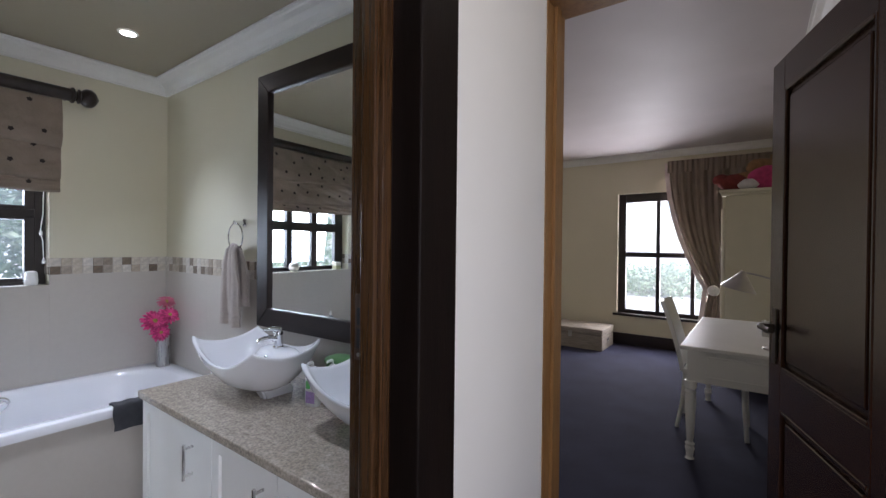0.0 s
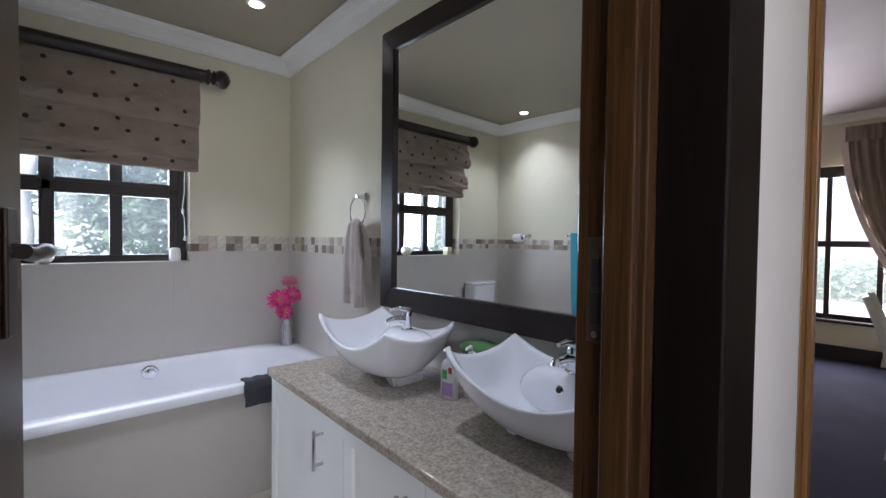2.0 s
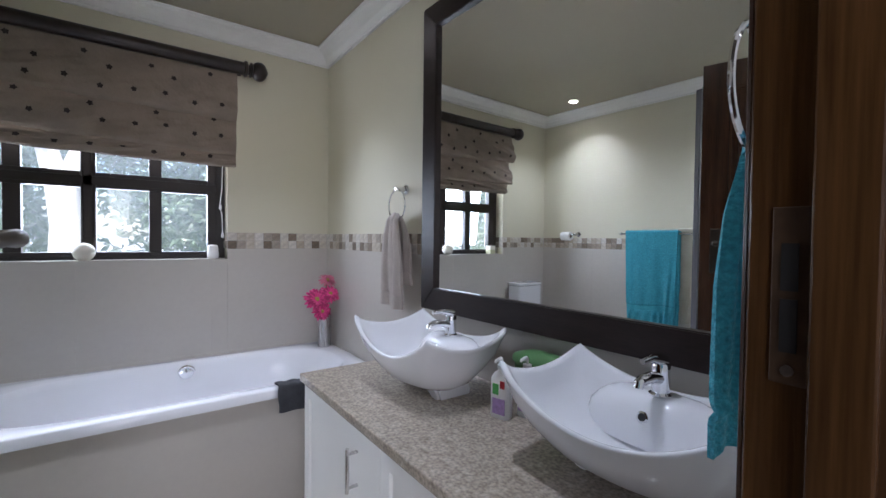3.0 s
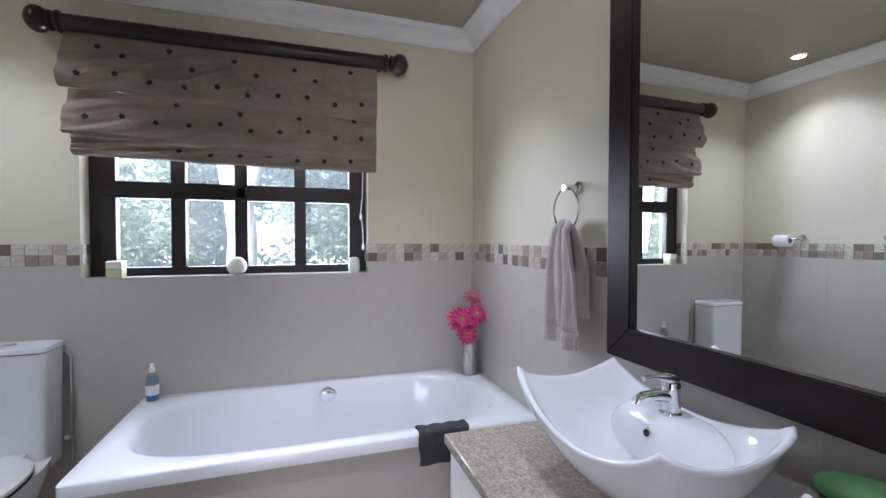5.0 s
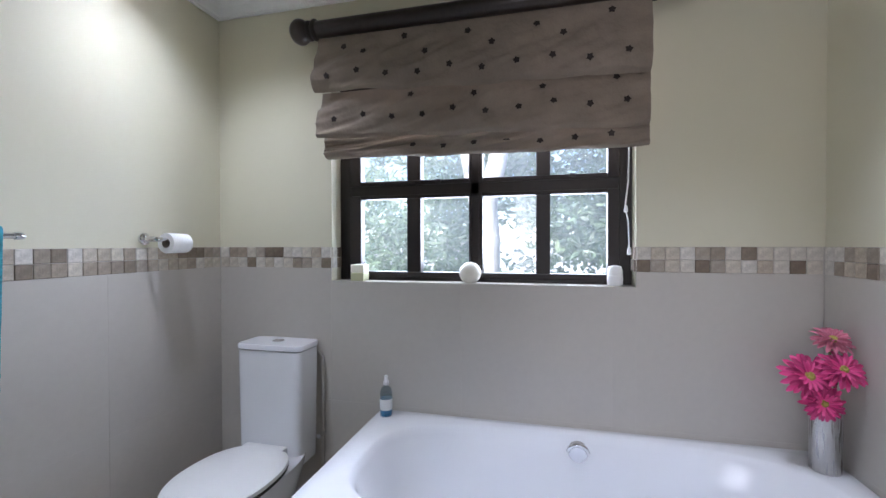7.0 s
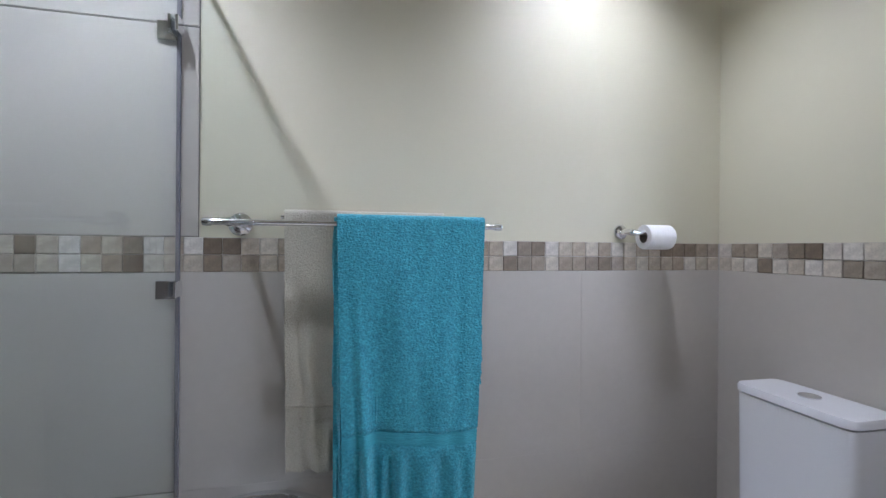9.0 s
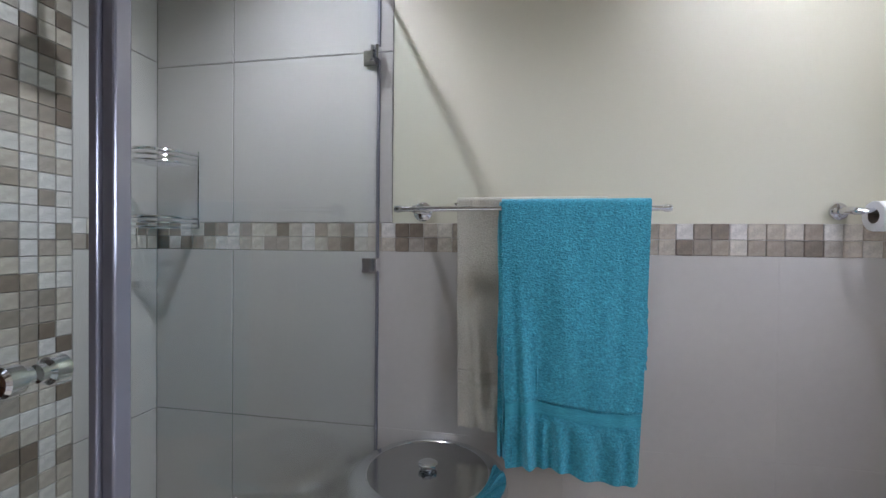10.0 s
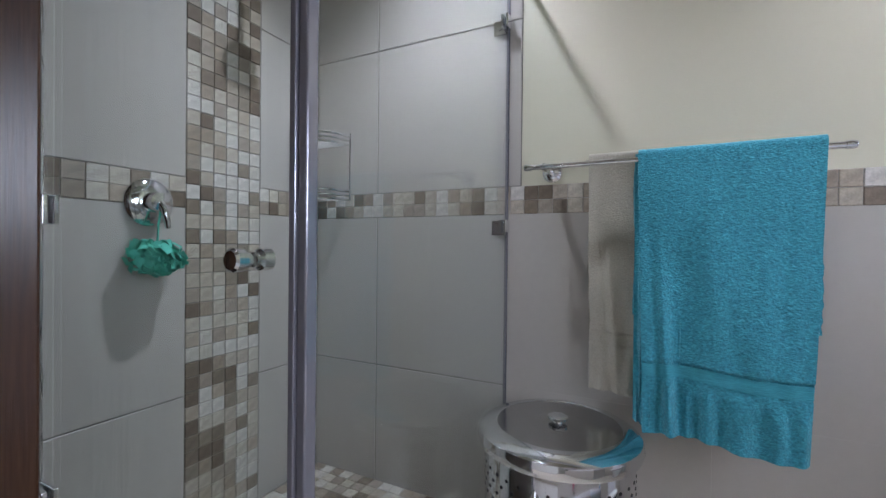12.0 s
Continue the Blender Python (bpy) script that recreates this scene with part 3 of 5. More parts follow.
for p in (((-400, -400, -0.35), (400, -400, -0.35), (400, 400, -0.35), (-400, 400, -0.35)),):
    ground_bm.faces.new([ground_bm.verts.new(q) for q in p])
setting("ground", ground_bm, M_PAVE, "pale sunlit paving and ground outside", "ground")


def leaf_mass(name, label, n, x0, x1, y0, y1, z0, z1, seed, size=0.09):
    """Many small bent leaves filling a lumpy hedge."""
    rng = random.Random(seed)
    verts, faces = [], []
    lumps = [(rng.uniform(x0, x1), rng.uniform(y0, y1), rng.uniform(z0, z1), rng.uniform(0.25, 0.6)) for _ in range(260)]
    for _ in range(n):
        lx, ly, lz, lr = lumps[rng.randrange(260)]
        d = Vector((rng.gauss(0, 1), rng.gauss(0, 1), rng.gauss(0, 1))).normalized() * lr * rng.uniform(0.6, 1.05)
        c = Vector((lx, ly, lz)) + d
        a = Vector((rng.gauss(0, 1), rng.gauss(0, 1), rng.gauss(0, 0.7))).normalized()
        b = a.cross(Vector((rng.gauss(0, 1), rng.gauss(0, 1), rng.gauss(0, 1)))).normalized()
        s = size * rng.uniform(0.6, 1.3)
        nrm = a.cross(b) * s * 0.18
        i = len(verts)
        verts += [c - a * s, c + b * s * 0.42 + nrm, c + a * s, c - b * s * 0.42 + nrm]
        faces += [(i, i + 1, i + 2), (i, i + 2, i + 3)]
    me = bpy.data.meshes.new(name)
    me.from_pydata([tuple(v) for v in verts], [], faces)
    me.materials.append(M_LEAF)
    return tagged(new(name, me), label, "hedge", kind="stuff")


leaf_mass("garden_hedge", "dense sunlit green shrubs outside the bathroom window", 70000, -7.6, -5.8, -5.0, 6.5, -0.2, 3.9, 3, 0.065)
leaf_mass("far_shrubs", "low green shrubs beyond the bedroom window", 9000, -7.0, 6.0, 17.0, 20.0, -0.3, 0.5, 5, 0.12)
tree = thing("garden_tree", "forked pale-barked tree outside the bathroom window", "tree", pose(-5.0, 0.12, -0.35))
part("trunk", tube([(0, 0, 0), (0.02, 0.01, 0.9), (0.0, 0.03, 1.7), (0.05, 0.0, 2.1)], [0.20, 0.15, 0.13, 0.13], 14), M_BARK, tree, smooth=True)
part("limb", tube([(0.04, 0.0, 1.9), (0.05, 0.14, 2.4), (0.1, 0.28, 3.2), (0.0, 0.5, 4.2)], [0.11, 0.085, 0.07, 0.05], 12), M_BARK, tree, smooth=True)
part("limb", tube([(0.04, 0.0, 1.9), (0.0, -0.12, 2.4), (-0.1, -0.25, 3.2), (-0.1, -0.5, 4.2)], [0.10, 0.075, 0.06, 0.045], 12), M_BARK, tree, smooth=True)
crown = leaf_mass("crown", "", 3500, -0.9, 0.9, -1.2, 1.2, 3.6, 4.8, 9)
crown.parent = tree
del crown["category"], crown["kind"]

# ---- bath ----
BX_0, BX_1, BY_0, BY_1, RIM = W_X + 0.008, -2.062, -0.005, N_Y - 0.008, 0.582


def super_ring(cx, cy, a, b, p, z, n=72):
    out = []
    for k in range(n):
        t = 2 * math.pi * k / n
        c, s = math.cos(t), math.sin(t)
        out.append((cx + a * math.copysign(abs(c) ** (2 / p), c), cy + b * math.copysign(abs(s) ** (2 / p), s), z))
    return out


bath = thing("bathtub", "white acrylic built-in bathtub under the window", "bathtub")
bcx, bcy, ba, bb = (BX_0 + BX_1) / 2, (BY_0 + BY_1) / 2, (BX_1 - BX_0) / 2, (BY_1 - BY_0) / 2
icx = bcx - 0.005
rings = [super_ring(bcx, bcy, ba, bb, 40, RIM - 0.042), super_ring(bcx, bcy, ba, bb, 40, RIM - 0.006), super_ring(bcx, bcy, ba - 0.006, bb - 0.006, 40, RIM),
         super_ring(icx, bcy + 0.005, ba - 0.058, bb - 0.085, 3.4, RIM), super_ring(icx, bcy + 0.005, ba - 0.066, bb - 0.097, 3.3, RIM - 0.006),
         super_ring(icx, bcy + 0.005, ba - 0.075, bb - 0.11, 3.2, RIM - 0.03), super_ring(icx, bcy, ba - 0.10, bb - 0.155, 3.0, RIM - 0.16),
         super_ring(icx, bcy, ba - 0.13, bb - 0.24, 3.2, RIM - 0.32), super_ring(icx, bcy, ba - 0.18, bb - 0.34, 3.0, RIM - 0.39), super_ring(icx, bcy, 0.06, 0.2, 2.5, RIM - 0.41)]
part("tub", loft(rings, (False, True)), M_ACRYL, bath, smooth=50)
of = part("overflow", lathe([(0.001, 0.0), (0.034, 0.0), (0.038, 0.006), (0.034, 0.018), (0.012, 0.020)], 24, pose(-2.742, 0.826, 0.535, 0, 80, 0)), M_CHROME, bath, "chrome overflow with turning knob", smooth=True)
part("overflow_knob", tube(arc((-2.722, 0.826, 0.535), 0.036, 10, 170, 12, (0, 1, 0), (0.25, 0, 1)), 0.008), M_CHROME, of, smooth=True)
bp = thing("bath_panel", "beige tiled front of the built-in bath", "bath panel", kind="structure")
part("front_panel", box(BX_1 - 0.07, BX_1 - 0.055, BY_0 + 0.03, N_Y - 0.012, -0.008, RIM - 0.043), M_TILE, bp)
part("end_panel", box(W_X + 0.012, BX_1 - 0.071, BY_0 + 0.03, BY_0 + 0.045, -0.008, RIM - 0.043), M_TILE, bp)

cloth = thing("bath_mat", "dark grey folded cloth hung over the bath rim", "cloth", pose(BX_1, 1.225, RIM))


def cloth_f(u, v):
    s = v * 0.175
    y = -0.10 + 0.20 * u + 0.004 * math.sin(9 * v)
    if s < 0.06:
        x, z = -0.05 + s, 0.006 + 0.003 * math.sin(20 * u + 5 * v)
    else:
        a = min((s - 0.06) / 0.03, 1.0)
        x, z = 0.008 + 0.006 * a + 0.004 * math.sin(14 * u) * a, 0.004 - max(0, s - 0.065)
    return (x, y, z)


part("folded_cloth", sheet(cloth_f, 16, 26, 0.010), M_DCLOTH, cloth, smooth=60)

# ---- vanity ----
VX0, VX1, VY0, VZ = -1.69, E_X - 0.004, 1.106, 0.756
vanity = thing("vanity_cabinet", "white painted vanity cabinet with panelled doors", "cabinet")
part("body", boxes((VX0 + 0.015, VX1, VY0 + 0.035, N_Y - 0.012, 0.08, VZ - 0.03), (VX0 + 0.05, VX1, VY0 + 0.09, N_Y - 0.02, -0.008, 0.08)), M_CAB, vanity)
for x0, x1, hx in ((VX0 + 0.02, -1.062, -1.20), (-1.056, -0.666, -0.735), (-0.660, VX1 - 0.006, -0.625)):
    bm = box(x0, x1, VY0 + 0.014, VY0 + 0.034, 0.09, VZ - 0.036)
    bm.faces.ensure_lookup_table()
    front = [f for f in bm.faces if f.normal.y < -0.9]
    bmesh.ops.inset_region(bm, faces=front, thickness=0.065, depth=0.0)
    bmesh.ops.inset_region(bm, faces=front, thickness=0.004, depth=-0.009)
    dr = part("door", bm, M_CAB, vanity)
    part("handle", tube([(hx, VY0 - 0.018, 0.535), (hx, VY0 - 0.018, 0.665)], 0.006), M_STEEL, dr, "brushed steel bar handle", smooth=True)
    for zz in (0.55, 0.65):
        part("handle_post", tube([(hx, VY0 - 0.018, zz), (hx, VY0 + 0.014, zz)], 0.005), M_STEEL, dr, smooth=True)
M_GRANITE = mat("speckled_beige_granite", (0.54, 0.47, 0.385), 0.13, var=0.5, scale=40, fine=0.5, fine_scale=120, alt=(0.27, 0.22, 0.17), rough_var=0.04, coat=0.3)
counter = thing("worktop", "polished beige speckled granite vanity top", "countertop")
part("slab", box(VX0, VX1, VY0, N_Y - 0.010, VZ - 0.03, VZ, 0.004), M_GRANITE, counter)


def basin(m, label):
    """A square bowl with four raised corners on four feet."""
    root = thing("vessel_basin", label, "wash basin", m, "vessel basins")
    m_e = 18

    def ring(a, b, k, z, dip_l, dip_s, bow=0.03):
        """k: 0 an ellipse, 1 a square with bowed sides; dip_l, dip_s: how far the long and short sides dip between the corners."""
        out = []
        for side in range(4):
            for q in range(m_e):
                s = -1 + 2 * q / m_e
                x, y = ((s, -1), (1, s), (-s, 1), (-1, -s))[side]
                along = 1 - s * s
                dip = (dip_l, dip_s, dip_l * 0.70, dip_s)[side] * along
                r = math.hypot(x, y)
                ex, ey = x / r, y / r
                g = 1 + bow * along - 0.035 * (abs(s) ** 14)
                out.append((a * (ex * (1 - k) + x * g * k), b * (ey * (1 - k) + y * g * k), z - dip))
        return out
    A, B = 0.248, 0.160
    rings_b = [ring(0.10, 0.055, 0.0, 0.034, 0, 0), ring(0.150, 0.086, 0.1, 0.042, 0, 0), ring(0.194, 0.118, 0.22, 0.066, 0.003, 0), ring(0.219, 0.138, 0.45, 0.105, 0.014, 0.005),
               ring(0.236, 0.151, 0.76, 0.158, 0.042, 0.018), ring(A - 0.003, B - 0.003, 0.97, 0.219, 0.080, 0.038), ring(A, B, 1, 0.231, 0.087, 0.042), ring(A - 0.003, B - 0.003, 1, 0.2375, 0.089, 0.043),
               ring(A - 0.010, B - 0.010, 1, 0.234, 0.087, 0.042), ring(A - 0.016, B - 0.016, 0.97, 0.221, 0.080, 0.038), ring(0.219, 0.134, 0.74, 0.168, 0.044, 0.018),
               ring(0.202, 0.118, 0.44, 0.118, 0.014, 0.005), ring(0.165, 0.098, 0.25, 0.080, 0, 0), ring(0.11, 0.065, 0.1, 0.060, 0, 0), ring(0.05, 0.035, 0, 0.054, 0, 0), ring(0.02, 0.015, 0, 0.053, 0, 0)]
    part("bowl", loft(rings_b), M_CERAM, root, smooth=75)
    for sx in (-1, 1):
        prof = []
        for z, x0, x1, y0, y1 in ((0.0, 0.082, 0.118, -0.022, 0.106), (0.004, 0.078, 0.122, -0.026, 0.108), (0.02, 0.072, 0.130, -0.034, 0.104), (0.038, 0.064, 0.138, -0.046, 0.092), (0.050, 0.060, 0.134, -0.052, 0.070)):
            prof.append([(sx * x0, y0, z), (sx * x1, y0, z), (sx * x1, y1, z), (sx * x0, y1, z)])
        bm = loft(prof)
        bmesh.ops.bevel(bm, geom=[e for e in bm.edges if abs(e.verts[0].co.z - e.verts[1].co.z) > 0.002], offset=0.008, segments=2, affect='EDGES')
        part("foot", bm, M_CERAM, root, smooth=40)
    deck = []
    for a, d, z, wx, wy, p in ((0.200, 0.072, 0.066, 0.190, 0.114, 2.2), (0.190, 0.072, 0.095, 0.208, 0.130, 2.6), (0.170, 0.070, 0.124, 0.216, 0.138, 3.2), (0.146, 0.066, 0.148, 0.222, 0.144, 4.0),
                               (0.120, 0.058, 0.165, 0.226, 0.147, 5.0), (0.092, 0.047, 0.174, 0.228, 0.148, 6.0), (0.05, 0.03, 0.1765, 0.228, 0.148, 6.0)):
        row = []
        for x, y, zz in super_ring(0, 0.120, a, d, 2.1, z, 64):
            f = (abs(x) / wx) ** p + (abs(y) / wy) ** p
            k = min(1.0, (0.96 / f) ** (1 / p))
            row.append((x * k, y * k, zz))
        deck.append(row)
    part("tap_deck", loft(deck), M_CERAM, root, smooth=75)
    part("overflow_hole", lathe([(0.001, 0.0), (0.011, 0.0), (0.013, 0.003), (0.009, 0.004)], 20, pose(0, 0.0505, 0.136, 76, 0, 0)), M_CHROME, root, "chrome ringed overflow hole", smooth=True)
    part("overflow_core", lathe([(0.001, 0.0035), (0.0085, 0.0035), (0.0085, 0.005), (0.001, 0.0052)], 16, pose(0, 0.0505, 0.136, 76, 0, 0)), M_BLACK, root)
    part("drain", lathe([(0.001, 0.050), (0.022, 0.050), (0.024, 0.054), (0.012, 0.057), (0.001, 0.057)], 24), M_CHROME, root, smooth=True)
    return root


def mixer_tap(m, label):
    root = thing("basin_mixer_tap", label, "tap", m, "basin taps")
    part("body", lathe([(0.024, 0.0), (0.025, 0.005), (0.020, 0.010), (0.019, 0.05), (0.020, 0.068), (0.017, 0.074), (0.001, 0.076)], 24), M_CHROME, root, smooth=True)
    part("spout", tube([(0, -0.005, 0.040), (0, -0.045, 0.048), (0, -0.080, 0.048), (0, -0.092, 0.043), (0, -0.095, 0.034)], [0.015, 0.013, 0.0115, 0.011, 0.010], 14), M_CHROME, root, smooth=True)
    part("lever", tube([(0, 0.008, 0.076), (0, -0.012, 0.083), (0, -0.045, 0.090), (0, -0.078, 0.088)], [0.015, 0.013, 0.008, 0.006], 12), M_CHROME, root, smooth=True)
    return root


b1 = basin(pose(-1.273, 1.402, VZ), "white ceramic vessel basin with four upswept corners, on feet")
copy_thing(b1, pose(-0.541, 1.436, VZ))
t1 = mixer_tap(pose(-1.262, 1.506, VZ + 0.1765), "chrome single-lever mixer tap on the basin")
copy_thing(t1, pose(-0.531, 1.540, VZ + 0.1765))

# mirror
MX0, MX1, MZ0, MZ1 = -1.585, -0.235, 0.982, 2.238
mirror = thing("wall_mirror", "large wall mirror in a wide dark wenge frame", "mirror", Matrix.Translation((MX1, N_Y, 0)) @ Matrix.Rotation(radians(1.5), 4, 'Z') @ Matrix.Translation((-MX1, -N_Y, 0)))
fy0, fy1, fw = N_Y - 0.038, N_Y - 0.004, 0.092


def mitred(bm, p, q, r, s):
    """One side of the frame, by its outer and inner corners."""
    vs = [[bm.verts.new((x, y, z)) for x, z in (p, q, r, s)] for y in (fy0, fy1)]
    bm.faces.new(vs[0])
    bm.faces.new(list(reversed(vs[1])))
    for k in range(4):
        bm.faces.new((vs[0][k], vs[1][k], vs[1][(k + 1) % 4], vs[0][(k + 1) % 4]))
    return bm


o = [(MX0, MZ0), (MX1, MZ0), (MX1, MZ1), (MX0, MZ1)]
i4 = [(MX0 + fw, MZ0 + fw), (MX1 - fw, MZ0 + fw), (MX1 - fw, MZ1 - fw), (MX0 + fw, MZ1 - fw)]
for k in range(4):
    bm = mitred(bmesh.new(), o[k], o[(k + 1) % 4], i4[(k + 1) % 4], i4[k])
    bmesh.ops.bevel(bm, geom=bm.edges[:], offset=0.003, segments=2, affect='EDGES')
    part("frame_side", bm, M_WENGE, mirror)
part("mirror_glass", box(MX0 + fw - 0.01, MX1 - fw + 0.01, N_Y - 0.022, N_Y - 0.016, MZ0 + fw - 0.01, MZ1 - fw + 0.01), M_MIRROR, mirror, "silvered mirror glass")


def pump_bottle(m, label, body, h, w, d, bands, pump):
    root = thing("soap_dispenser", label, "soap bottle", m)
    rr = [super_ring(0, 0, w * a, d * a, 3.0, h * z, 28) for a, z in ((0.92, 0.0), (1, 0.03), (1, 0.5), (0.96, 0.66), (0.7, 0.74), (0.36, 0.78), (0.34, 0.82))]
    part("bottle", loft(rr), body, root, smooth=50)
    part("collar", lathe([(0.012, h * 0.815), (0.013, h * 0.83), (0.013, h * 0.88), (0.005, h * 0.89)], 18), pump, root, smooth=True)
    part("pump_head", tube([(0, 0, h * 0.88), (0, 0, h * 0.955), (0, -0.006, h * 0.985), (0, -0.03, h * 0.98), (0, -0.036, h * 0.955)], [0.004, 0.004, 0.007, 0.005, 0.003]), pump, root, smooth=True)
    for z0, z1, x0, x1, mm in bands:
        part("label_print", box(x0 * w, x1 * w, -d - 0.0012, -d * 0.9, h * z0, h * z1, 0.0005), mm, root)
    return root


pump_bottle(pose(-0.955, 1.462, VZ, 0, 0, 12), "white hand soap pump bottle with lilac label", M_PLAST, 0.175, 0.032, 0.02,
            [(0.08, 0.34, -0.55, 0.75, M_LABELV), (0.40, 0.58, -0.55, 0.1, M_LABELG), (0.52, 0.64, 0.25, 0.7, M_LABELR)], M_PLAST)
pump_bottle(pose(-0.918, 1.530, VZ, 0, 0, 10), "clear plastic lotion pump bottle", M_PLAST, 0.175, 0.028, 0.02, [(0.1, 0.5, -0.6, 0.6, M_LABELV)], M_PLAST)
tub = thing("green_tub", "green plastic tub with a domed lid", "container", pose(-0.905, 1.588, VZ))
part("body", loft([super_ring(0, 0, a * 0.110, a * 0.048, 2.6, z, 36) for a, z in ((0.80, 0), (0.88, 0.01), (0.97, 0.140))]), M_GREENP, tub, smooth=50)
part("lid", loft([super_ring(0, 0, a * 0.110, a * 0.048, 2.6, z, 36) for a, z in ((1.0, 0.140), (1.05, 0.143), (1.05, 0.153), (0.98, 0.164), (0.6, 0.177), (0.05, 0.181))]), M_GREENP, tub, smooth=40)
part("label_print", box(-0.03, 0.03, -0.049, -0.040, 0.045, 0.085, 0.002), M_LABELR, tub)

# vase with gerberas
vase = thing("flower_vase", "tall brushed steel vase on the bath corner", "vase", pose(-2.70, 1.585, RIM))
part("vase_body", lathe([(0.040, 0.0), (0.042, 0.004), (0.042, 0.21), (0.040, 0.212), (0.039, 0.20), (0.036, 0.02)], 32, ends=(True, True)), M_STEEL, vase, smooth=True)


def gerbera(parent_m, tilt_m, material, r, seed):
    rng = random.Random(seed)
    root = thing("gerbera", "pink artificial gerbera in the steel vase" if material is M_PINK else "paler pink gerbera in the steel vase", "flower", parent_m @ tilt_m, "gerberas")
    for layer, (n, rad, lift, rise) in enumerate(((19, r, 0.0, -0.06), (17, r * 0.86, 0.006, 0.10), (14, r * 0.62, 0.012, 0.30))):
        bm = bmesh.new()
        for k in range(n):
            a = 2 * math.pi * (k + 0.5 * (layer % 2)) / n + rng.uniform(-0.08, 0.08)
            L_, w = rad * rng.uniform(0.88, 1.08), rad * 0.125
            bend, twist = rng.uniform(-0.010, 0.010), rng.uniform(-0.25, 0.25)
            ca, sa = math.cos(a), math.sin(a)
            prev = None
            for f, ww, zz in ((0.14, 0.45, 0.0), (0.40, 0.95, 0.06), (0.68, 1.0, 0.09), (0.90, 0.78, 0.05), (1.0, 0.25, 0.0)):
                c = Vector((ca * L_ * f, sa * L_ * f, lift + rad * (zz + rise * f * f) + bend * f))
                sd_ = Vector((-sa, ca, twist)) * w * ww
                cur = (bm.verts.new(c - sd_ + Vector((0, 0, 0.003))), bm.verts.new(c), bm.verts.new(c + sd_ + Vector((0, 0, 0.003))))
                if prev:
                    bm.faces.new((prev[0], prev[1], cur[1], cur[0]))
                    bm.faces.new((prev[1], prev[2], cur[2], cur[1]))
                prev = cur
        part("petals", bm, material if layer != 1 else M_PINK3 if material is M_PINK else material, root, smooth=True)
    part("flower_centre", lathe([(r * 0.20, 0.006), (r * 0.19, 0.016), (r * 0.10, 0.021), (0.001, 0.018)], 20), M_YELLOW, root, smooth=True)
    return root


VM = Vector((-2.70, 1.585, RIM))
for (dx, dy, dz), (tx, ty), mm, r, sdn in (((0.03, -0.065, 0.305), (62, 55), M_PINK, 0.078, 1), ((0.05, 0.015, 0.335), (50, 70), M_PINK, 0.066, 2), ((-0.01, 0.02, 0.415), (35, 75), M_PINK2, 0.060, 3),
                                           ((0.055, -0.04, 0.235), (85, 50), M_PINK, 0.062, 4)):
    g = gerbera(pose(*(VM + Vector((dx, dy, dz)))), pose(0, 0, 0, 0, tx, 0) @ pose(0, 0, 0, 0, 0, ty), mm, r, sdn)
    part("stem", tube([g.matrix_world.inverted() @ (VM + Vector(p)) for p in ((0, 0, 0.05), (dx * 0.2, dy * 0.2, 0.19), (dx * 0.7, dy * 0.7, dz - 0.03), (dx, dy, dz))], 0.004, 8), M_GREEN, g, "green stem", smooth=True)


# ---- towels and rails ----
def towel_ring(m, label):
    """Ring hung from a wall post; the wall is the plane y = 0 and the ring hangs at -y."""
    root = thing("towel_ring", label, "towel ring", m, "towel rings")
    part("wall_plate", lathe([(0.024, 0.0), (0.024, 0.008), (0.018, 0.012), (0.001, 0.013)], 24, pose(0, 0, 0, 90, 0, 0)), M_CHROME, root, smooth=True)
    part("post", tube([(0, -0.01, 0), (0, -0.065, 0)], 0.011, 14), M_CHROME, root, smooth=True)
    part("ring", tube(arc((0, -0.055, -0.078), 0.075, 90, 450, 40, (1, 0, 0), (0, 0, 1)), 0.004, 8), M_CHROME, root, smooth=True)
    return root


towel_ring(pose(-1.825, N_Y - 0.001, 1.51), "chrome towel ring on the cream wall")
towel_ring(pose(E_X - 0.001, 1.180, 1.535, 0, 0, -90), "chrome towel ring beside the doorway")


def hanging_towel(name, label, material, m, length, width, seed, thick=0.012, back=0.75):
    """A towel gathered through a ring at its top and hanging in folds, before the plane y = 0."""
    rng = random.Random(seed)
    ph = [rng.uniform(0, 6.28) for _ in range(6)]
    root = thing(name, label, "towel", m)

    def fold(side, L_):
        def f(u, v):
            spread = 0.42 + 0.58 * min(1.0, (v * 2.2)) ** 0.8
            x = (u - 0.5) * width * spread
            y = side * (0.012 + 0.012 * min(1, v * 4)) + 0.014 * math.sin(u * 11 + ph[0] + v * 1.2) * (0.55 + 0.45 * v) + 0.006 * math.sin(u * 23 + ph[1])
            band = 0.006 * math.exp(-((v - 0.86) / 0.02) ** 2)
            z = 0.018 * math.cos((u - 0.5) * 3.0) - v * L_ - 0.012 * math.sin(u * 5 + ph[2]) * v
            if v < 0.06:
                y *= v / 0.06
            return (x, y * 1.0 - side * band, z)
        return f
    part("front_fold", sheet(fold(-1, length), 40, 60, thick), material, root, smooth=70)
    part("back_fold", sheet(fold(1, length * back), 30, 40, thick), material, root, smooth=70)
    return root


hanging_towel("hand_towel", "taupe terry hand towel hung through the ring", M_GTOWEL, pose(-1.815, N_Y - 0.062, 1.375), 0.425, 0.20, 1)
hanging_towel("hand_towel", "turquoise terry hand towel hung through the ring", M_TTOWEL, pose(E_X - 0.034, 1.182, 1.400, 0, 0, -90), 0.385, 0.115, 2, 0.008)

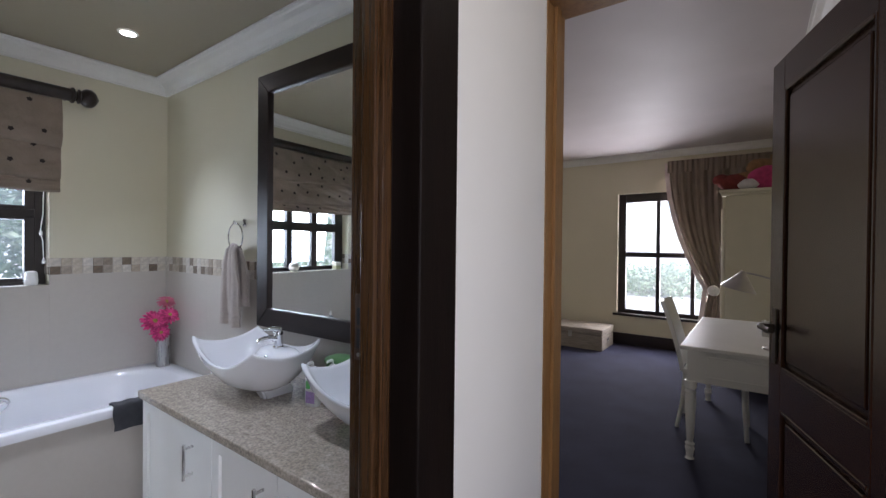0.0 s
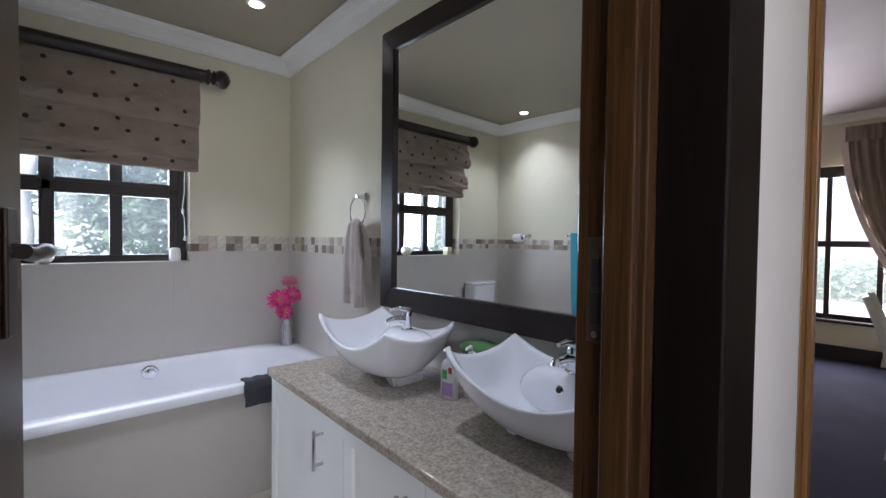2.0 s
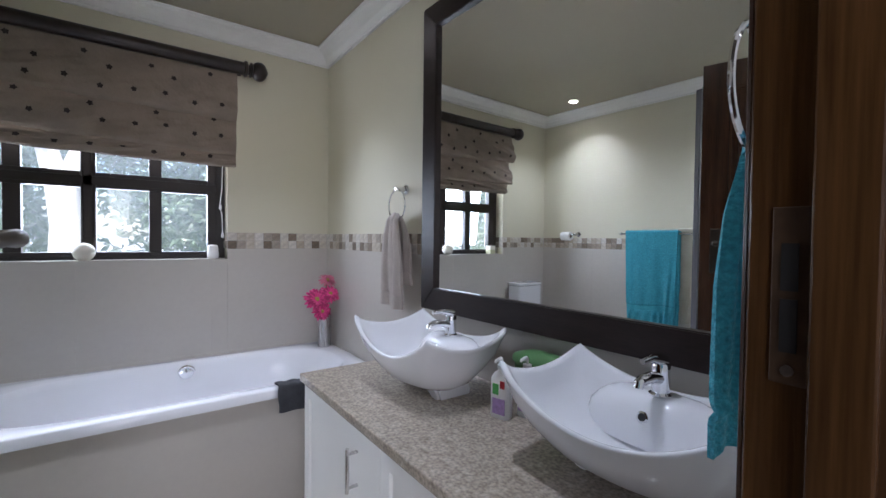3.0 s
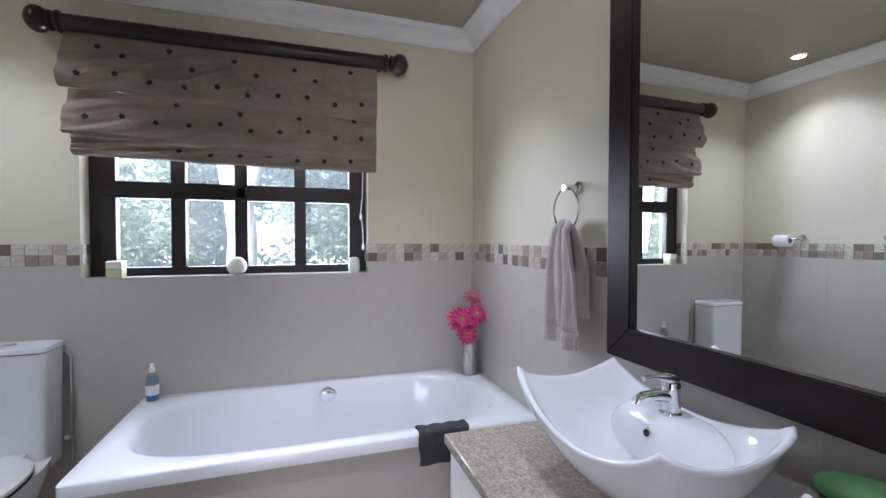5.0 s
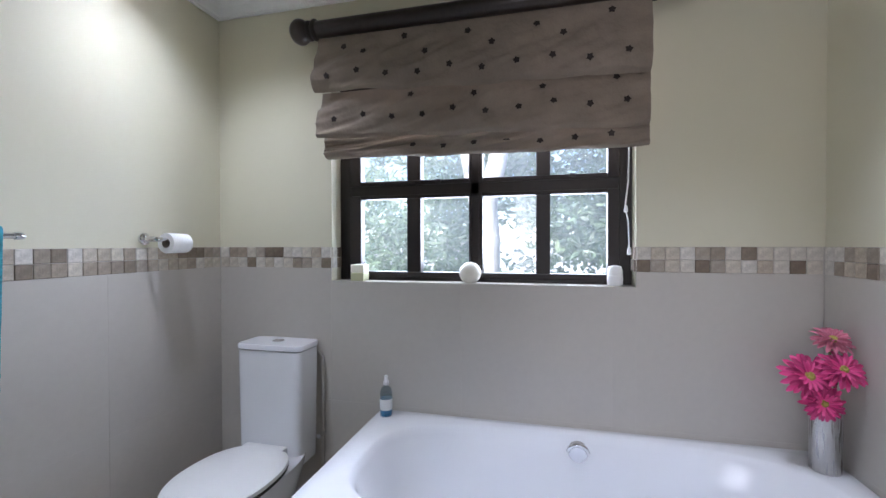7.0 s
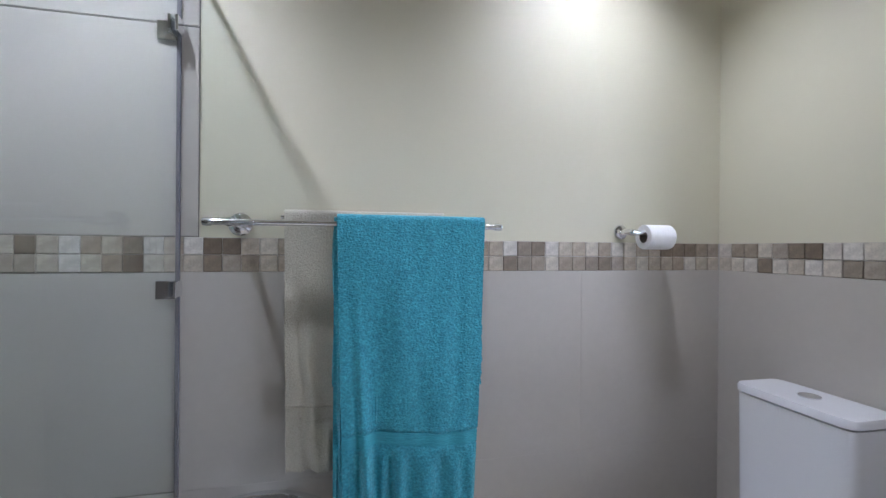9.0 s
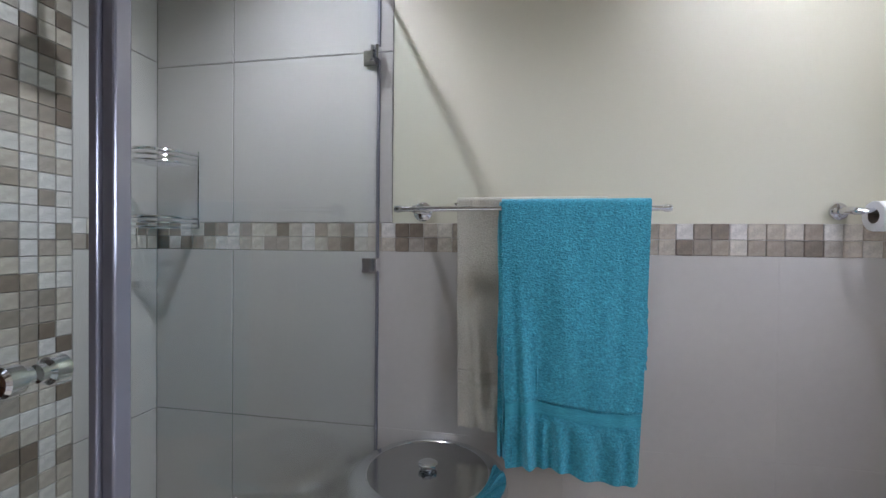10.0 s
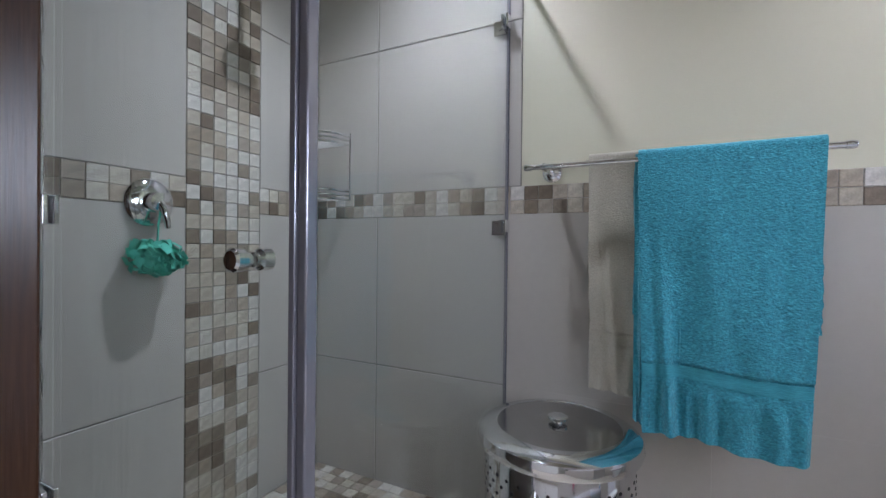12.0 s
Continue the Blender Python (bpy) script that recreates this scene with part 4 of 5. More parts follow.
RY, RZ = S_Y + 0.105, 1.337
rail = thing("towel_rail", "chrome wall-mounted double towel rail", "towel rail")
part("bar", tube([(-1.185, RY + 0.03, RZ), (-1.935, RY + 0.03, RZ)], 0.008), M_CHROME, rail, smooth=True)
part("bar", tube([(-1.34, RY - 0.045, RZ + 0.02), (-1.86, RY - 0.045, RZ + 0.02)], 0.006), M_CHROME, rail, smooth=True)
for xx in (-1.225, -1.86):
    br = part("bracket", tube([(xx, S_Y + 0.008, RZ), (xx, RY + 0.03, RZ)], 0.011, 14), M_CHROME, rail, smooth=True)
    part("wall_plate", lathe([(0.032, 0.0), (0.032, 0.010), (0.022, 0.018), (0.001, 0.019)], 24, pose(xx, S_Y + 0.001, RZ, -90, 0, 0)), M_CHROME, br, smooth=True)
for xx, sg in ((-1.185, 1), (-1.935, -1)):
    part("end_cap", lathe([(0.010, 0), (0.011, 0.01), (0.009, 0.02), (0.001, 0.021)], 16, pose(xx, RY + 0.03, RZ, 0, 90 * sg, 0)), M_CHROME, rail, smooth=True)


def rail_towel(name, label, material, x0, x1, zt, drop, y_bar, rad, seed, skew=0.0, back=0.6, n=64, shrink=0.04, band=None, rows=130):
    """A towel laid over a bar: up the back, over, and down the front."""
    band = band or material
    rng = random.Random(seed)
    ph = [rng.uniform(0, 6.28) for _ in range(8)]
    root = thing(name, label, "towel")
    tot = drop * back + math.pi * rad + drop
    v_b = drop * back / tot
    v_f = (drop * back + math.pi * rad) / tot

    def f(u, v):
        if v < v_b:
            s = v / v_b
            y, z = y_bar - rad, zt - drop * back * (1 - s)
            d = 0.0
        elif v < v_f:
            a = math.pi * (v - v_b) / (v_f - v_b)
            y, z = y_bar - rad * math.cos(a), zt + rad * math.sin(a)
            d = 0.0
        else:
            s = (v - v_f) / (1 - v_f)
            d = s
            y, z = y_bar + rad, zt - drop * s
        x = x0 + (x1 - x0) * u
        xm = (x0 + x1) / 2
        x = xm + (x - xm) * (1 - shrink * d)
        w = d * (1 - 0.25 * d)
        y += w * (0.010 * math.sin(u * 9 + ph[0] + d * 2) + 0.006 * math.sin(u * 21 + ph[1] - d * 3))
        y += 0.0035 * noise.noise(Vector((u * 9, v * 12, seed)))
        y += d * d * 0.030 * math.exp(-((u - 0.93 + 0.13 * d) / 0.04) ** 2) - d * d * 0.016 * math.exp(-((u - 0.96 + 0.09 * d) / 0.03) ** 2)
        y += d * 0.010 * math.exp(-((u - 0.12 + 0.02 * d) / 0.05) ** 2) + d * 0.009 * math.sin(u * 17 + ph[4] + 2.2 * d) * max(0.0, d - 0.35)
        if not 0.745 < d < 0.80:
            y += 0.0009 * noise.noise(Vector((u * 80, v * 170, seed + 3))) + 0.0007 * noise.noise(Vector((u * 150, v * 300, seed + 9)))
        if d > 0.80:
            y += 0.009 * math.sin(u * 38 + ph[2] + 1.5 * math.sin(u * 9)) * min(1, (d - 0.80) / 0.08) - 0.003
        if 0.745 < d < 0.80:
            y -= 0.007
        z += skew * (u - 0.5) * d + 0.006 * math.sin(u * 7 + ph[3]) * d
        return (x, y, z)
    part("terry_cloth", sheet(f, n, rows, 0.012), material, root, smooth=70)
    part("woven_band", sheet(lambda u, v: tuple(Vector(f(u, v_f + (1 - v_f) * (0.752 + 0.043 * v))) + Vector((0, 0.0035, 0))), n, 6, 0.010), band, root, "flat woven border band", smooth=70)
    return root


rail_towel("bath_towel", "turquoise terry bath towel folded over the chrome rail", M_TTOWEL, -1.900, -1.492, RZ + 0.012, 0.775, RY + 0.03, 0.016, 11, skew=0.02, n=170, shrink=0.10, band=M_TBAND, rows=290)
rail_towel("bath_towel", "cream terry towel hung behind the turquoise towel", M_CTOWEL, -1.80, -1.350, RZ + 0.028, 0.715, RY - 0.045, 0.014, 12, skew=0.0, n=110, rows=240)

rail_towel("folded_towel_edge", "inner fold of the turquoise bath towel at its edge", M_TTOWEL, -1.60, -1.484, RZ + 0.008, 0.745, RY + 0.016, 0.013, 14, skew=0.0, n=24, shrink=0.02)

# toilet roll
RLX = -2.438
roll = thing("toilet_roll_holder", "chrome toilet roll holder on the wall", "toilet roll holder")
part("wall_plate", lathe([(0.024, 0.0), (0.024, 0.008), (0.018, 0.013), (0.001, 0.014)], 24, pose(RLX, S_Y + 0.001, 1.335, -90, 0, 0)), M_CHROME, roll, smooth=True)
part("arm", tube([(RLX, S_Y + 0.01, 1.335), (RLX, S_Y + 0.052, 1.335), (RLX - 0.007, S_Y + 0.062, 1.333), (RLX - 0.025, S_Y + 0.064, 1.332), (RLX - 0.155, S_Y + 0.064, 1.330)], [0.011, 0.011, 0.011, 0.009, 0.007], 14), M_CHROME, roll, smooth=True)
paper = thing("toilet_roll", "white toilet paper roll on its holder", "toilet roll")
rp = pose(RLX - 0.044, S_Y + 0.064, 1.318, 0, -90, 0)
part("paper", lathe([(0.020, 0.0), (0.040, 0.0), (0.041, 0.002), (0.041, 0.093), (0.040, 0.095), (0.020, 0.095)], 36, rp, ends=(False, False)), M_PAPER, paper, smooth=True)
part("core", lathe([(0.0195, 0.0), (0.0195, 0.095)], 24, rp, ends=(False, False)), M_WICKER, paper, "brown cardboard core")

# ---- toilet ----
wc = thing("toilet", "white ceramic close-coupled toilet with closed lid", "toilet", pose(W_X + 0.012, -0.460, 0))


def rrect(cx, cy, a, b, z, p=8, n=48):
    return super_ring(cx, cy, a, b, p, z, n)


part("cistern", loft([rrect(0.083, 0, 0.078, 0.150, 0.36), rrect(0.083, 0, 0.080, 0.153, 0.50), rrect(0.083, 0, 0.082, 0.158, 0.850)]), M_CERAM, wc, smooth=40)
part("cistern_lid", loft([rrect(0.083, 0, 0.081, 0.157, 0.853), rrect(0.083, 0, 0.085, 0.161, 0.856), rrect(0.083, 0, 0.085, 0.161, 0.872), rrect(0.083, 0, 0.082, 0.158, 0.877)]), M_CERAM, wc, smooth=40)
btn = part("flush_button", lathe([(0.026, 0.878), (0.026, 0.881), (0.022, 0.883), (0.001, 0.883)], 28, pose(0.083, 0, 0)), M_CHROME, wc, "chrome dual flush button", smooth=True)


def egg(x0, x1, w, z, n=48):
    out = []
    for k in range(n):
        t = 2 * math.pi * k / n
        c, s = math.cos(t), math.sin(t)
        x = (x0 + x1) / 2 + (x1 - x0) / 2 * math.copysign(abs(c) ** (0.75 if c < 0 else 1.0), c)
        out.append((x, w * math.copysign(abs(s) ** (0.8 if c < 0 else 1.0), s), z))
    return out


part("bowl", loft([egg(0.10, 0.46, 0.10, -0.008), egg(0.08, 0.50, 0.105, 0.12), egg(0.04, 0.58, 0.14, 0.26), egg(0.01, 0.625, 0.175, 0.37), egg(0.01, 0.635, 0.18, 0.405)]), M_CERAM, wc, smooth=40)
# dark ring in place of the shadow gap between bowl and lid
part("seat", loft([egg(0.172, 0.640, 0.183, 0.408), egg(0.170, 0.645, 0.187, 0.413), egg(0.172, 0.640, 0.184, 0.422)]), M_BLACK, wc, "dark ring painting the shadow gap under the lid", smooth=40)
part("lid", loft([egg(0.172, 0.642, 0.185, 0.423), egg(0.170, 0.647, 0.189, 0.428), egg(0.170, 0.646, 0.188, 0.440), egg(0.19, 0.62, 0.165, 0.451), egg(0.25, 0.5, 0.08, 0.455)]), M_PLAST, wc, smooth=40)
part("hinge_block", box(0.165, 0.205, -0.10, 0.10, 0.405, 0.450, 0.006), M_PLAST, wc)
pipe = thing("water_pipe", "thin grey water supply pipe behind the toilet", "pipe")
part("pipe", tube([(W_X + 0.02, -0.282, 0.10), (W_X + 0.02, -0.282, 0.80), (W_X + 0.03, -0.30, 0.83)], 0.007), M_NICKEL, pipe, smooth=True)
part("valve", tube([(W_X + 0.008, -0.282, 0.45), (W_X + 0.06, -0.282, 0.45)], 0.011), M_CHROME, pipe, smooth=True)

# bottle on the bath, candles on the sill
spray = thing("spray_bottle", "clear spray bottle with a blue label on the bath rim", "bottle", pose(-2.775, 0.048, RIM))
part("bottle", lathe([(0.024, 0.0), (0.026, 0.005), (0.026, 0.10), (0.020, 0.118), (0.010, 0.126), (0.010, 0.134)], 24), M_CLEAR, spray, smooth=True)
part("liquid", lathe([(0.022, 0.003), (0.0235, 0.006), (0.0235, 0.055), (0.001, 0.056)], 24), M_LABELB, spray, smooth=True)
part("label_print", lathe([(0.0262, 0.03), (0.0264, 0.03), (0.0264, 0.075), (0.0262, 0.075)], 24, ends=(False, False)), M_PLAST, spray)
part("nozzle", lathe([(0.012, 0.132), (0.012, 0.148), (0.008, 0.152), (0.008, 0.168), (0.006, 0.172), (0.001, 0.173)], 18), M_PLAST, spray, smooth=True)
SILL = WIN_Z0 + 0.004
c1 = thing("pillar_candle", "square two-tone ivory and green candle on the sill", "candle", pose(W_X - 0.035, -0.123, SILL))
part("lower_wax", box(-0.031, 0.031, -0.032, 0.032, 0.0, 0.038, 0.004), M_WAXG, c1, "pale green wax")
part("upper_wax", box(-0.031, 0.031, -0.032, 0.032, 0.038, 0.074, 0.004), M_WAX, c1)
part("wick", tube([(0, 0, 0.072), (0.002, 0, 0.084)], 0.0012, 6), M_BLACK, c1)
c2 = thing("round_candle", "white ball-shaped candle on the sill", "candle", pose(W_X - 0.035, 0.392, SILL))
part("wax_ball", lathe([(0.022, 0.0)] + [(0.047 * math.cos(radians(a)), 0.042 + 0.047 * math.sin(radians(a))) for a in range(-60, 86, 8)] + [(0.001, 0.089)], 32), M_WAX, c2, smooth=True)
part("wick", tube([(0, 0, 0.087), (0.002, 0, 0.098)], 0.0012, 6), M_BLACK, c2)
c3 = thing("air_freshener", "small white rounded air freshener on the sill", "air freshener", pose(W_X - 0.035, 0.975, SILL))
part("base", lathe([(0.026, 0.0), (0.029, 0.004), (0.031, 0.03), (0.029, 0.04)], 28), M_PLAST, c3, smooth=True)
part("cap", lathe([(0.029, 0.041), (0.029, 0.060), (0.024, 0.076), (0.012, 0.080), (0.001, 0.081)], 28), M_PLAST, c3, smooth=True)

# ---- blind and pole ----
pole = thing("curtain_pole", "dark wooden pole with turned ball finials", "curtain pole")
PX, PZ = W_X + 0.085, 2.250
part("pole", tube([(PX, -0.265, PZ), (PX, 1.122, PZ)], 0.036, 28), M_DWOODH, pole, smooth=True)
for yy, sg in ((-0.265, -1), (1.122, 1)):
    prof = [(0.036, -0.005), (0.044, 0.0), (0.046, 0.006), (0.044, 0.012), (0.030, 0.018), (0.028, 0.026), (0.042, 0.032), (0.042, 0.038), (0.030, 0.043)] + \
           [(0.055 * math.cos(radians(a)), 0.080 + 0.045 * math.sin(radians(a))) for a in range(-58, 90, 10)] + [(0.012, 0.127), (0.001, 0.129)]
    part("finial", lathe(prof, 28, pose(PX, yy, PZ, -90 * sg, 0, 0)), M_DWOODH, pole, smooth=30)
for yy in (-0.285, 1.105):
    part("bracket", boxes((W_X, PX - 0.03, yy - 0.012, yy + 0.012, PZ - 0.02, PZ + 0.02, 0.003)), M_DWOODH, pole)

blind = thing("roman_blind", "taupe roman blind with dark embroidered dots, half raised", "blind")
BL0, BL1 = -0.262, 1.086


def tier(z_top, z_bot, bulge, x_base, seed, skew, slide):
    """One fold of the blind: hangs slack, bellies out and tucks back under at its foot; its foot rises by skew towards one end."""
    def f(u, v):
        y = BL0 - slide * v + (BL1 - BL0 + slide * 0.6 * v) * u
        slack = min(1.0, v * 2.5) * (1.0 - 0.55 * u)
        n1 = noise.noise(Vector((u * 3.4, v * 2.2, seed)))
        n2 = noise.noise(Vector((u * 8.0 + v * 3.0, v * 2.6 - u * 3.0, seed + 7)))
        n3 = noise.noise(Vector((u * 19.0 + v * 8.0, v * 5.0, seed + 13)))
        crease = 1.0 - abs(noise.noise(Vector((u * 5.0 + v * 1.8, v * 1.4 - u * 2.0, seed + 21))))
        x = x_base + bulge * math.sin(min(1.0, v * 1.02) * math.pi * 0.60) ** 1.3 + (0.018 * n1 + 0.026 * n2 + 0.010 * n3 + 0.040 * (crease - 0.85)) * slack
        if v > 0.94:
            x -= 0.022 * ((v - 0.94) / 0.06) ** 1.5
        sag = (-0.007 * math.sin(u * math.pi) + 0.010 * noise.noise(Vector((u * 5, seed * 3, 0)))) * v
        z = z_top + (z_bot - z_top) * v + sag + skew * (0.5 - u) * v
        return (x, y, z)
    return f


TIERS = [(2.222, 1.957, 0.040, W_X + 0.074, 1, 0.046, 0.020), (1.985, 1.768, 0.036, W_X + 0.044, 2, 0.030, 0.012), (1.80, 1.692, 0.014, W_X + 0.028, 3, 0.016, 0.0)]
tier_obs = []
for row in TIERS:
    f = tier(*row)
    tier_obs.append((f, part("fabric_fold", sheet(f, 110, 36, -0.004), M_BLIND, blind, smooth=60)))
star = bmesh.new()
vs = [star.verts.new((0.0, (0.0145 if k % 2 == 0 else 0.0095) * math.cos(math.pi * k / 5), (0.0145 if k % 2 == 0 else 0.0095) * math.sin(math.pi * k / 5))) for k in range(10)]
star.faces.new(vs)
ext = bmesh.ops.extrude_face_region(star, geom=star.faces[:])
bmesh.ops.translate(star, vec=(0.003, 0, 0), verts=[v for v in ext["geom"] if isinstance(v, bmesh.types.BMVert)])
dot_mesh = mesh_of(star, "embroidered_dot", M_DOT)
for ti, rows in ((0, ((0.20, 0.07, 0.27), (0.42, 0.17, 0.27), (0.76, 0.02, 0.132))), (1, ((0.24, 0.36, 0.27), (0.58, 0.02, 0.132))), (2, ((0.62, 0.36, 0.132),))):
    f, fob = tier_obs[ti]
    for v, off, pitch in rows:
        y = BL0 + off + 0.06
        while y < BL1 - 0.04:
            u = (y - BL0) / (BL1 - BL0)
            vj = v + 0.05 * math.sin(y * 31)
            p, p2 = Vector(f(u, vj)), Vector(f(u, min(1, vj + 0.02)))
            d = new("embroidered_dot", dot_mesh)
            d.parent = fob
            slope = math.atan2(p2.x - p.x, p.z - p2.z)
            d.matrix_local = Matrix.Translation(p + Vector((0.0025, 0, 0))) @ Matrix.Rotation(-slope, 4, 'Y') @ Matrix.Rotation(y * 40, 4, 'X')
            y += pitch
cord = thing("blind_cord", "thin white pull cord with a toggle", "cord")
part("cord", tube([(W_X + 0.02, 1.018, 1.72), (W_X + 0.022, 1.014, 1.55), (W_X + 0.02, 1.003, 1.45), (W_X + 0.022, 1.014, 1.40), (W_X + 0.02, 1.018, 1.30)], 0.0025, 8), M_PLAST, cord, smooth=True)
part("knot", lathe([(0.002, 0.0), (0.008, 0.006), (0.007, 0.02), (0.003, 0.03)], 12, pose(W_X + 0.021, 1.006, 1.43)), M_PLAST, cord, smooth=True)
part("toggle", lathe([(0.002, 0.0), (0.009, 0.003), (0.008, 0.018), (0.003, 0.035)], 12, pose(W_X + 0.02, 1.018, 1.268)), M_PLAST, cord, smooth=True)

# ---- downlights ----
# the vanity one's fitting is assumed, to go with its added lamp
for sx, sy, k, cone in SPOTS:
    dl = thing("downlight", "recessed white ceiling downlight, switched on", "downlight", pose(sx, sy, CEIL), "bathroom downlights")
    part("trim_ring", lathe([(0.032, -0.001), (0.034, -0.008), (0.044, -0.006), (0.046, -0.001)], 28, ends=(False, False)), M_CORNICE, dl, smooth=True)
    part("bulb", lathe([(0.001, -0.0045), (0.031, -0.0045), (0.031, -0.001)], 24, ends=(True, False)), M_BULB, dl, "glowing bulb")

# ---- shower ----
SX, SYD, SH, TRAY = -1.068, 0.127, 2.112, 0.125
STX = SX - 0.049        # where the shower's wall tiling ends
shower = thing("shower_enclosure", "frameless glass corner shower enclosure with chrome clips", "shower enclosure")
g1 = part("fixed_panel", box(SX - 0.004, SX + 0.004, S_Y + 0.012, SYD - 0.02, 0.14, SH), M_SHOWER, shower, "clear fixed glass panel")
g2 = part("glass_door", box(SX + 0.022, E_X - 0.035, SYD - 0.004, SYD + 0.004, 0.15, SH), M_SHOWER, shower, "clear hinged glass door")
part("glass_edge", box(SX - 0.005, SX + 0.005, S_Y + 0.012, SYD - 0.02, SH + 0.0005, SH + 0.006), M_GEDGE, shower, "green ground top edge of the glass")
part("glass_edge", box(SX + 0.022, E_X - 0.035, SYD - 0.005, SYD + 0.005, SH + 0.0005, SH + 0.006), M_GEDGE, shower, "green ground top edge of the glass")
for z0, z1, pn in ((0.125, SH, None),):
    part("seal_strip", boxes((SX - 0.009, SX + 0.009, SYD - 0.021, SYD + 0.003, 0.135, SH, 0.003), (SX + 0.010, SX + 0.022, SYD - 0.008, SYD + 0.008, 0.14, SH, 0.002)), M_TRACK, shower, "grey translucent seal strip")
part("wall_channel", box(SX - 0.0055, SX + 0.0055, S_Y + 0.0095, S_Y + 0.016, 0.135, SH, 0.001), M_TRACK, shower, "grey silicone joint at the wall")
part("hinge_channel", box(E_X - 0.034, E_X - 0.002, SYD - 0.012, SYD + 0.012, 0.135, SH, 0.003), M_STEEL, shower, "aluminium hinge channel")
for zz in (1.858, 1.155):
    cl = part("glass_clip", box(SX + 0.002, SX + 0.054, S_Y + 0.0095, S_Y + 0.017, zz - 0.026, zz + 0.026, 0.002), M_CHROME, shower, "square chrome wall bracket of the glass")
    part("clamp", boxes((SX - 0.013, SX - 0.0045, S_Y + 0.017, S_Y + 0.060, zz - 0.016, zz + 0.026, 0.002), (SX + 0.0045, SX + 0.013, S_Y + 0.0172, S_Y + 0.060, zz - 0.016, zz + 0.026, 0.002)), M_CHROME, cl)
    part("clip_screw", tube([(SX + 0.030, S_Y + 0.016, zz), (SX + 0.030, S_Y + 0.021, zz)], 0.008, 12), M_CHROME, cl, smooth=True)
for zz in (1.165, 0.478, 1.85):
    hg = part("glass_hinge", boxes((E_X - 0.100, E_X - 0.02, SYD - 0.017, SYD - 0.004, zz - 0.035, zz + 0.035, 0.003), (E_X - 0.100, E_X - 0.02, SYD + 0.004, SYD + 0.017, zz - 0.035, zz + 0.035, 0.003)), M_CHROME, shower, "chrome glass hinge")
    part("hinge_pin", tube([(E_X - 0.052, SYD + 0.018, zz - 0.03), (E_X - 0.052, SYD + 0.018, zz + 0.03)], 0.008, 12), M_CHROME, hg, smooth=True)
kn = part("door_knob", lathe([(0.012, 0.004), (0.012, 0.012), (0.018, 0.016), (0.019, 0.034), (0.015, 0.038), (0.001, 0.039)], 24, pose(-0.955, SYD, 1.064, -90, 0, 0)), M_CHROME, shower, "chrome double door knob", smooth=True)
part("door_knob", lathe([(0.012, 0.004), (0.012, 0.012), (0.018, 0.016), (0.019, 0.034), (0.015, 0.038), (0.001, 0.039)], 24, pose(-0.955, SYD, 1.064, 90, 0, 0)), M_CHROME, shower, "chrome double door knob", smooth=True)

valve = thing("shower_mixer", "chrome wall-mounted shower mixer with lever", "shower tap", pose(E_X - 0.010, -0.135, 1.208))
part("rose_plate", lathe([(0.070, 0.0), (0.070, 0.006), (0.060, 0.016), (0.030, 0.022)], 36, pose(0, 0, 0, 0, -90, 0)), M_CHROME, valve, smooth=True)
part("cartridge", lathe([(0.030, 0.018), (0.030, 0.045), (0.026, 0.058), (0.001, 0.062)], 28, pose(0, 0, 0, 0, -90, 0)), M_CHROME, valve, smooth=True)
part("lever", tube([(-0.050, 0.0, 0.0), (-0.062, -0.008, -0.02), (-0.066, -0.015, -0.055), (-0.064, -0.018, -0.075)], [0.012, 0.011, 0.009, 0.008]), M_CHROME, valve, smooth=True)
head = thing("overhead_shower", "chrome shower head on a short wall arm", "shower head", pose(E_X - 0.008, -0.435, 2.13))
part("arm", tube([(0, 0, 0), (-0.10, 0, 0.012), (-0.16, 0, 0.0), (-0.19, 0, -0.035), (-0.205, 0, -0.10)], 0.010, 14), M_CHROME, head, smooth=True)
part("rose", lathe([(0.011, 0.0), (0.018, -0.02), (0.046, -0.055), (0.050, -0.075), (0.001, -0.078)], 28, pose(-0.205, 0, -0.10, 0, 14, 0)), M_CHROME, head, smooth=True)
part("wall_plate", lathe([(0.03, 0), (0.03, 0.006), (0.014, 0.014)], 24, pose(0, 0, 0, 0, -90, 0)), M_CHROME, head, smooth=True)
loofah = thing("bath_sponge", "mint green mesh bath puff hung from the mixer", "bath puff", pose(E_X - 0.062, -0.130, 1.050))
rng = random.Random(8)
bm = bmesh.new()
for k in range(26):
    a, b = rng.uniform(0, 6.28), rng.uniform(-1.2, 1.2)
    c = Vector((math.cos(a) * math.cos(b) * 0.022, math.sin(a) * math.cos(b) * 0.048, math.sin(b) * 0.026))
    u = Vector((rng.gauss(0, 1), rng.gauss(0, 1), rng.gauss(0, 1))).normalized()
    v = u.orthogonal().normalized()
    pts = [c + 0.034 * (u * math.cos(t * 0.5) + v * math.sin(t * 0.5)) + 0.006 * Vector((math.sin(t * 3), math.cos(t * 2.3), math.sin(t * 1.7))) for t in range(12)]
    for p, q in zip(pts, pts[1:]):
        d = (q - p).cross(c + Vector((0.001, 0, 0))).normalized() * 0.013
        bm.faces.new([bm.verts.new(x) for x in (p - d, q - d, q + d, p + d)])
part("mesh_puff", bm, M_MINT, loofah)
part("hanging_cord", tube([(0, 0, 0.03), (-0.004, 0, 0.09), (-0.002, -0.01, 0.15)], 0.003, 8), M_MINT, loofah)
caddy = thing("corner_caddy", "two-tier chrome wire corner basket in the shower", "shower caddy")
CX, CY = E_X - 0.010, S_Y + 0.010
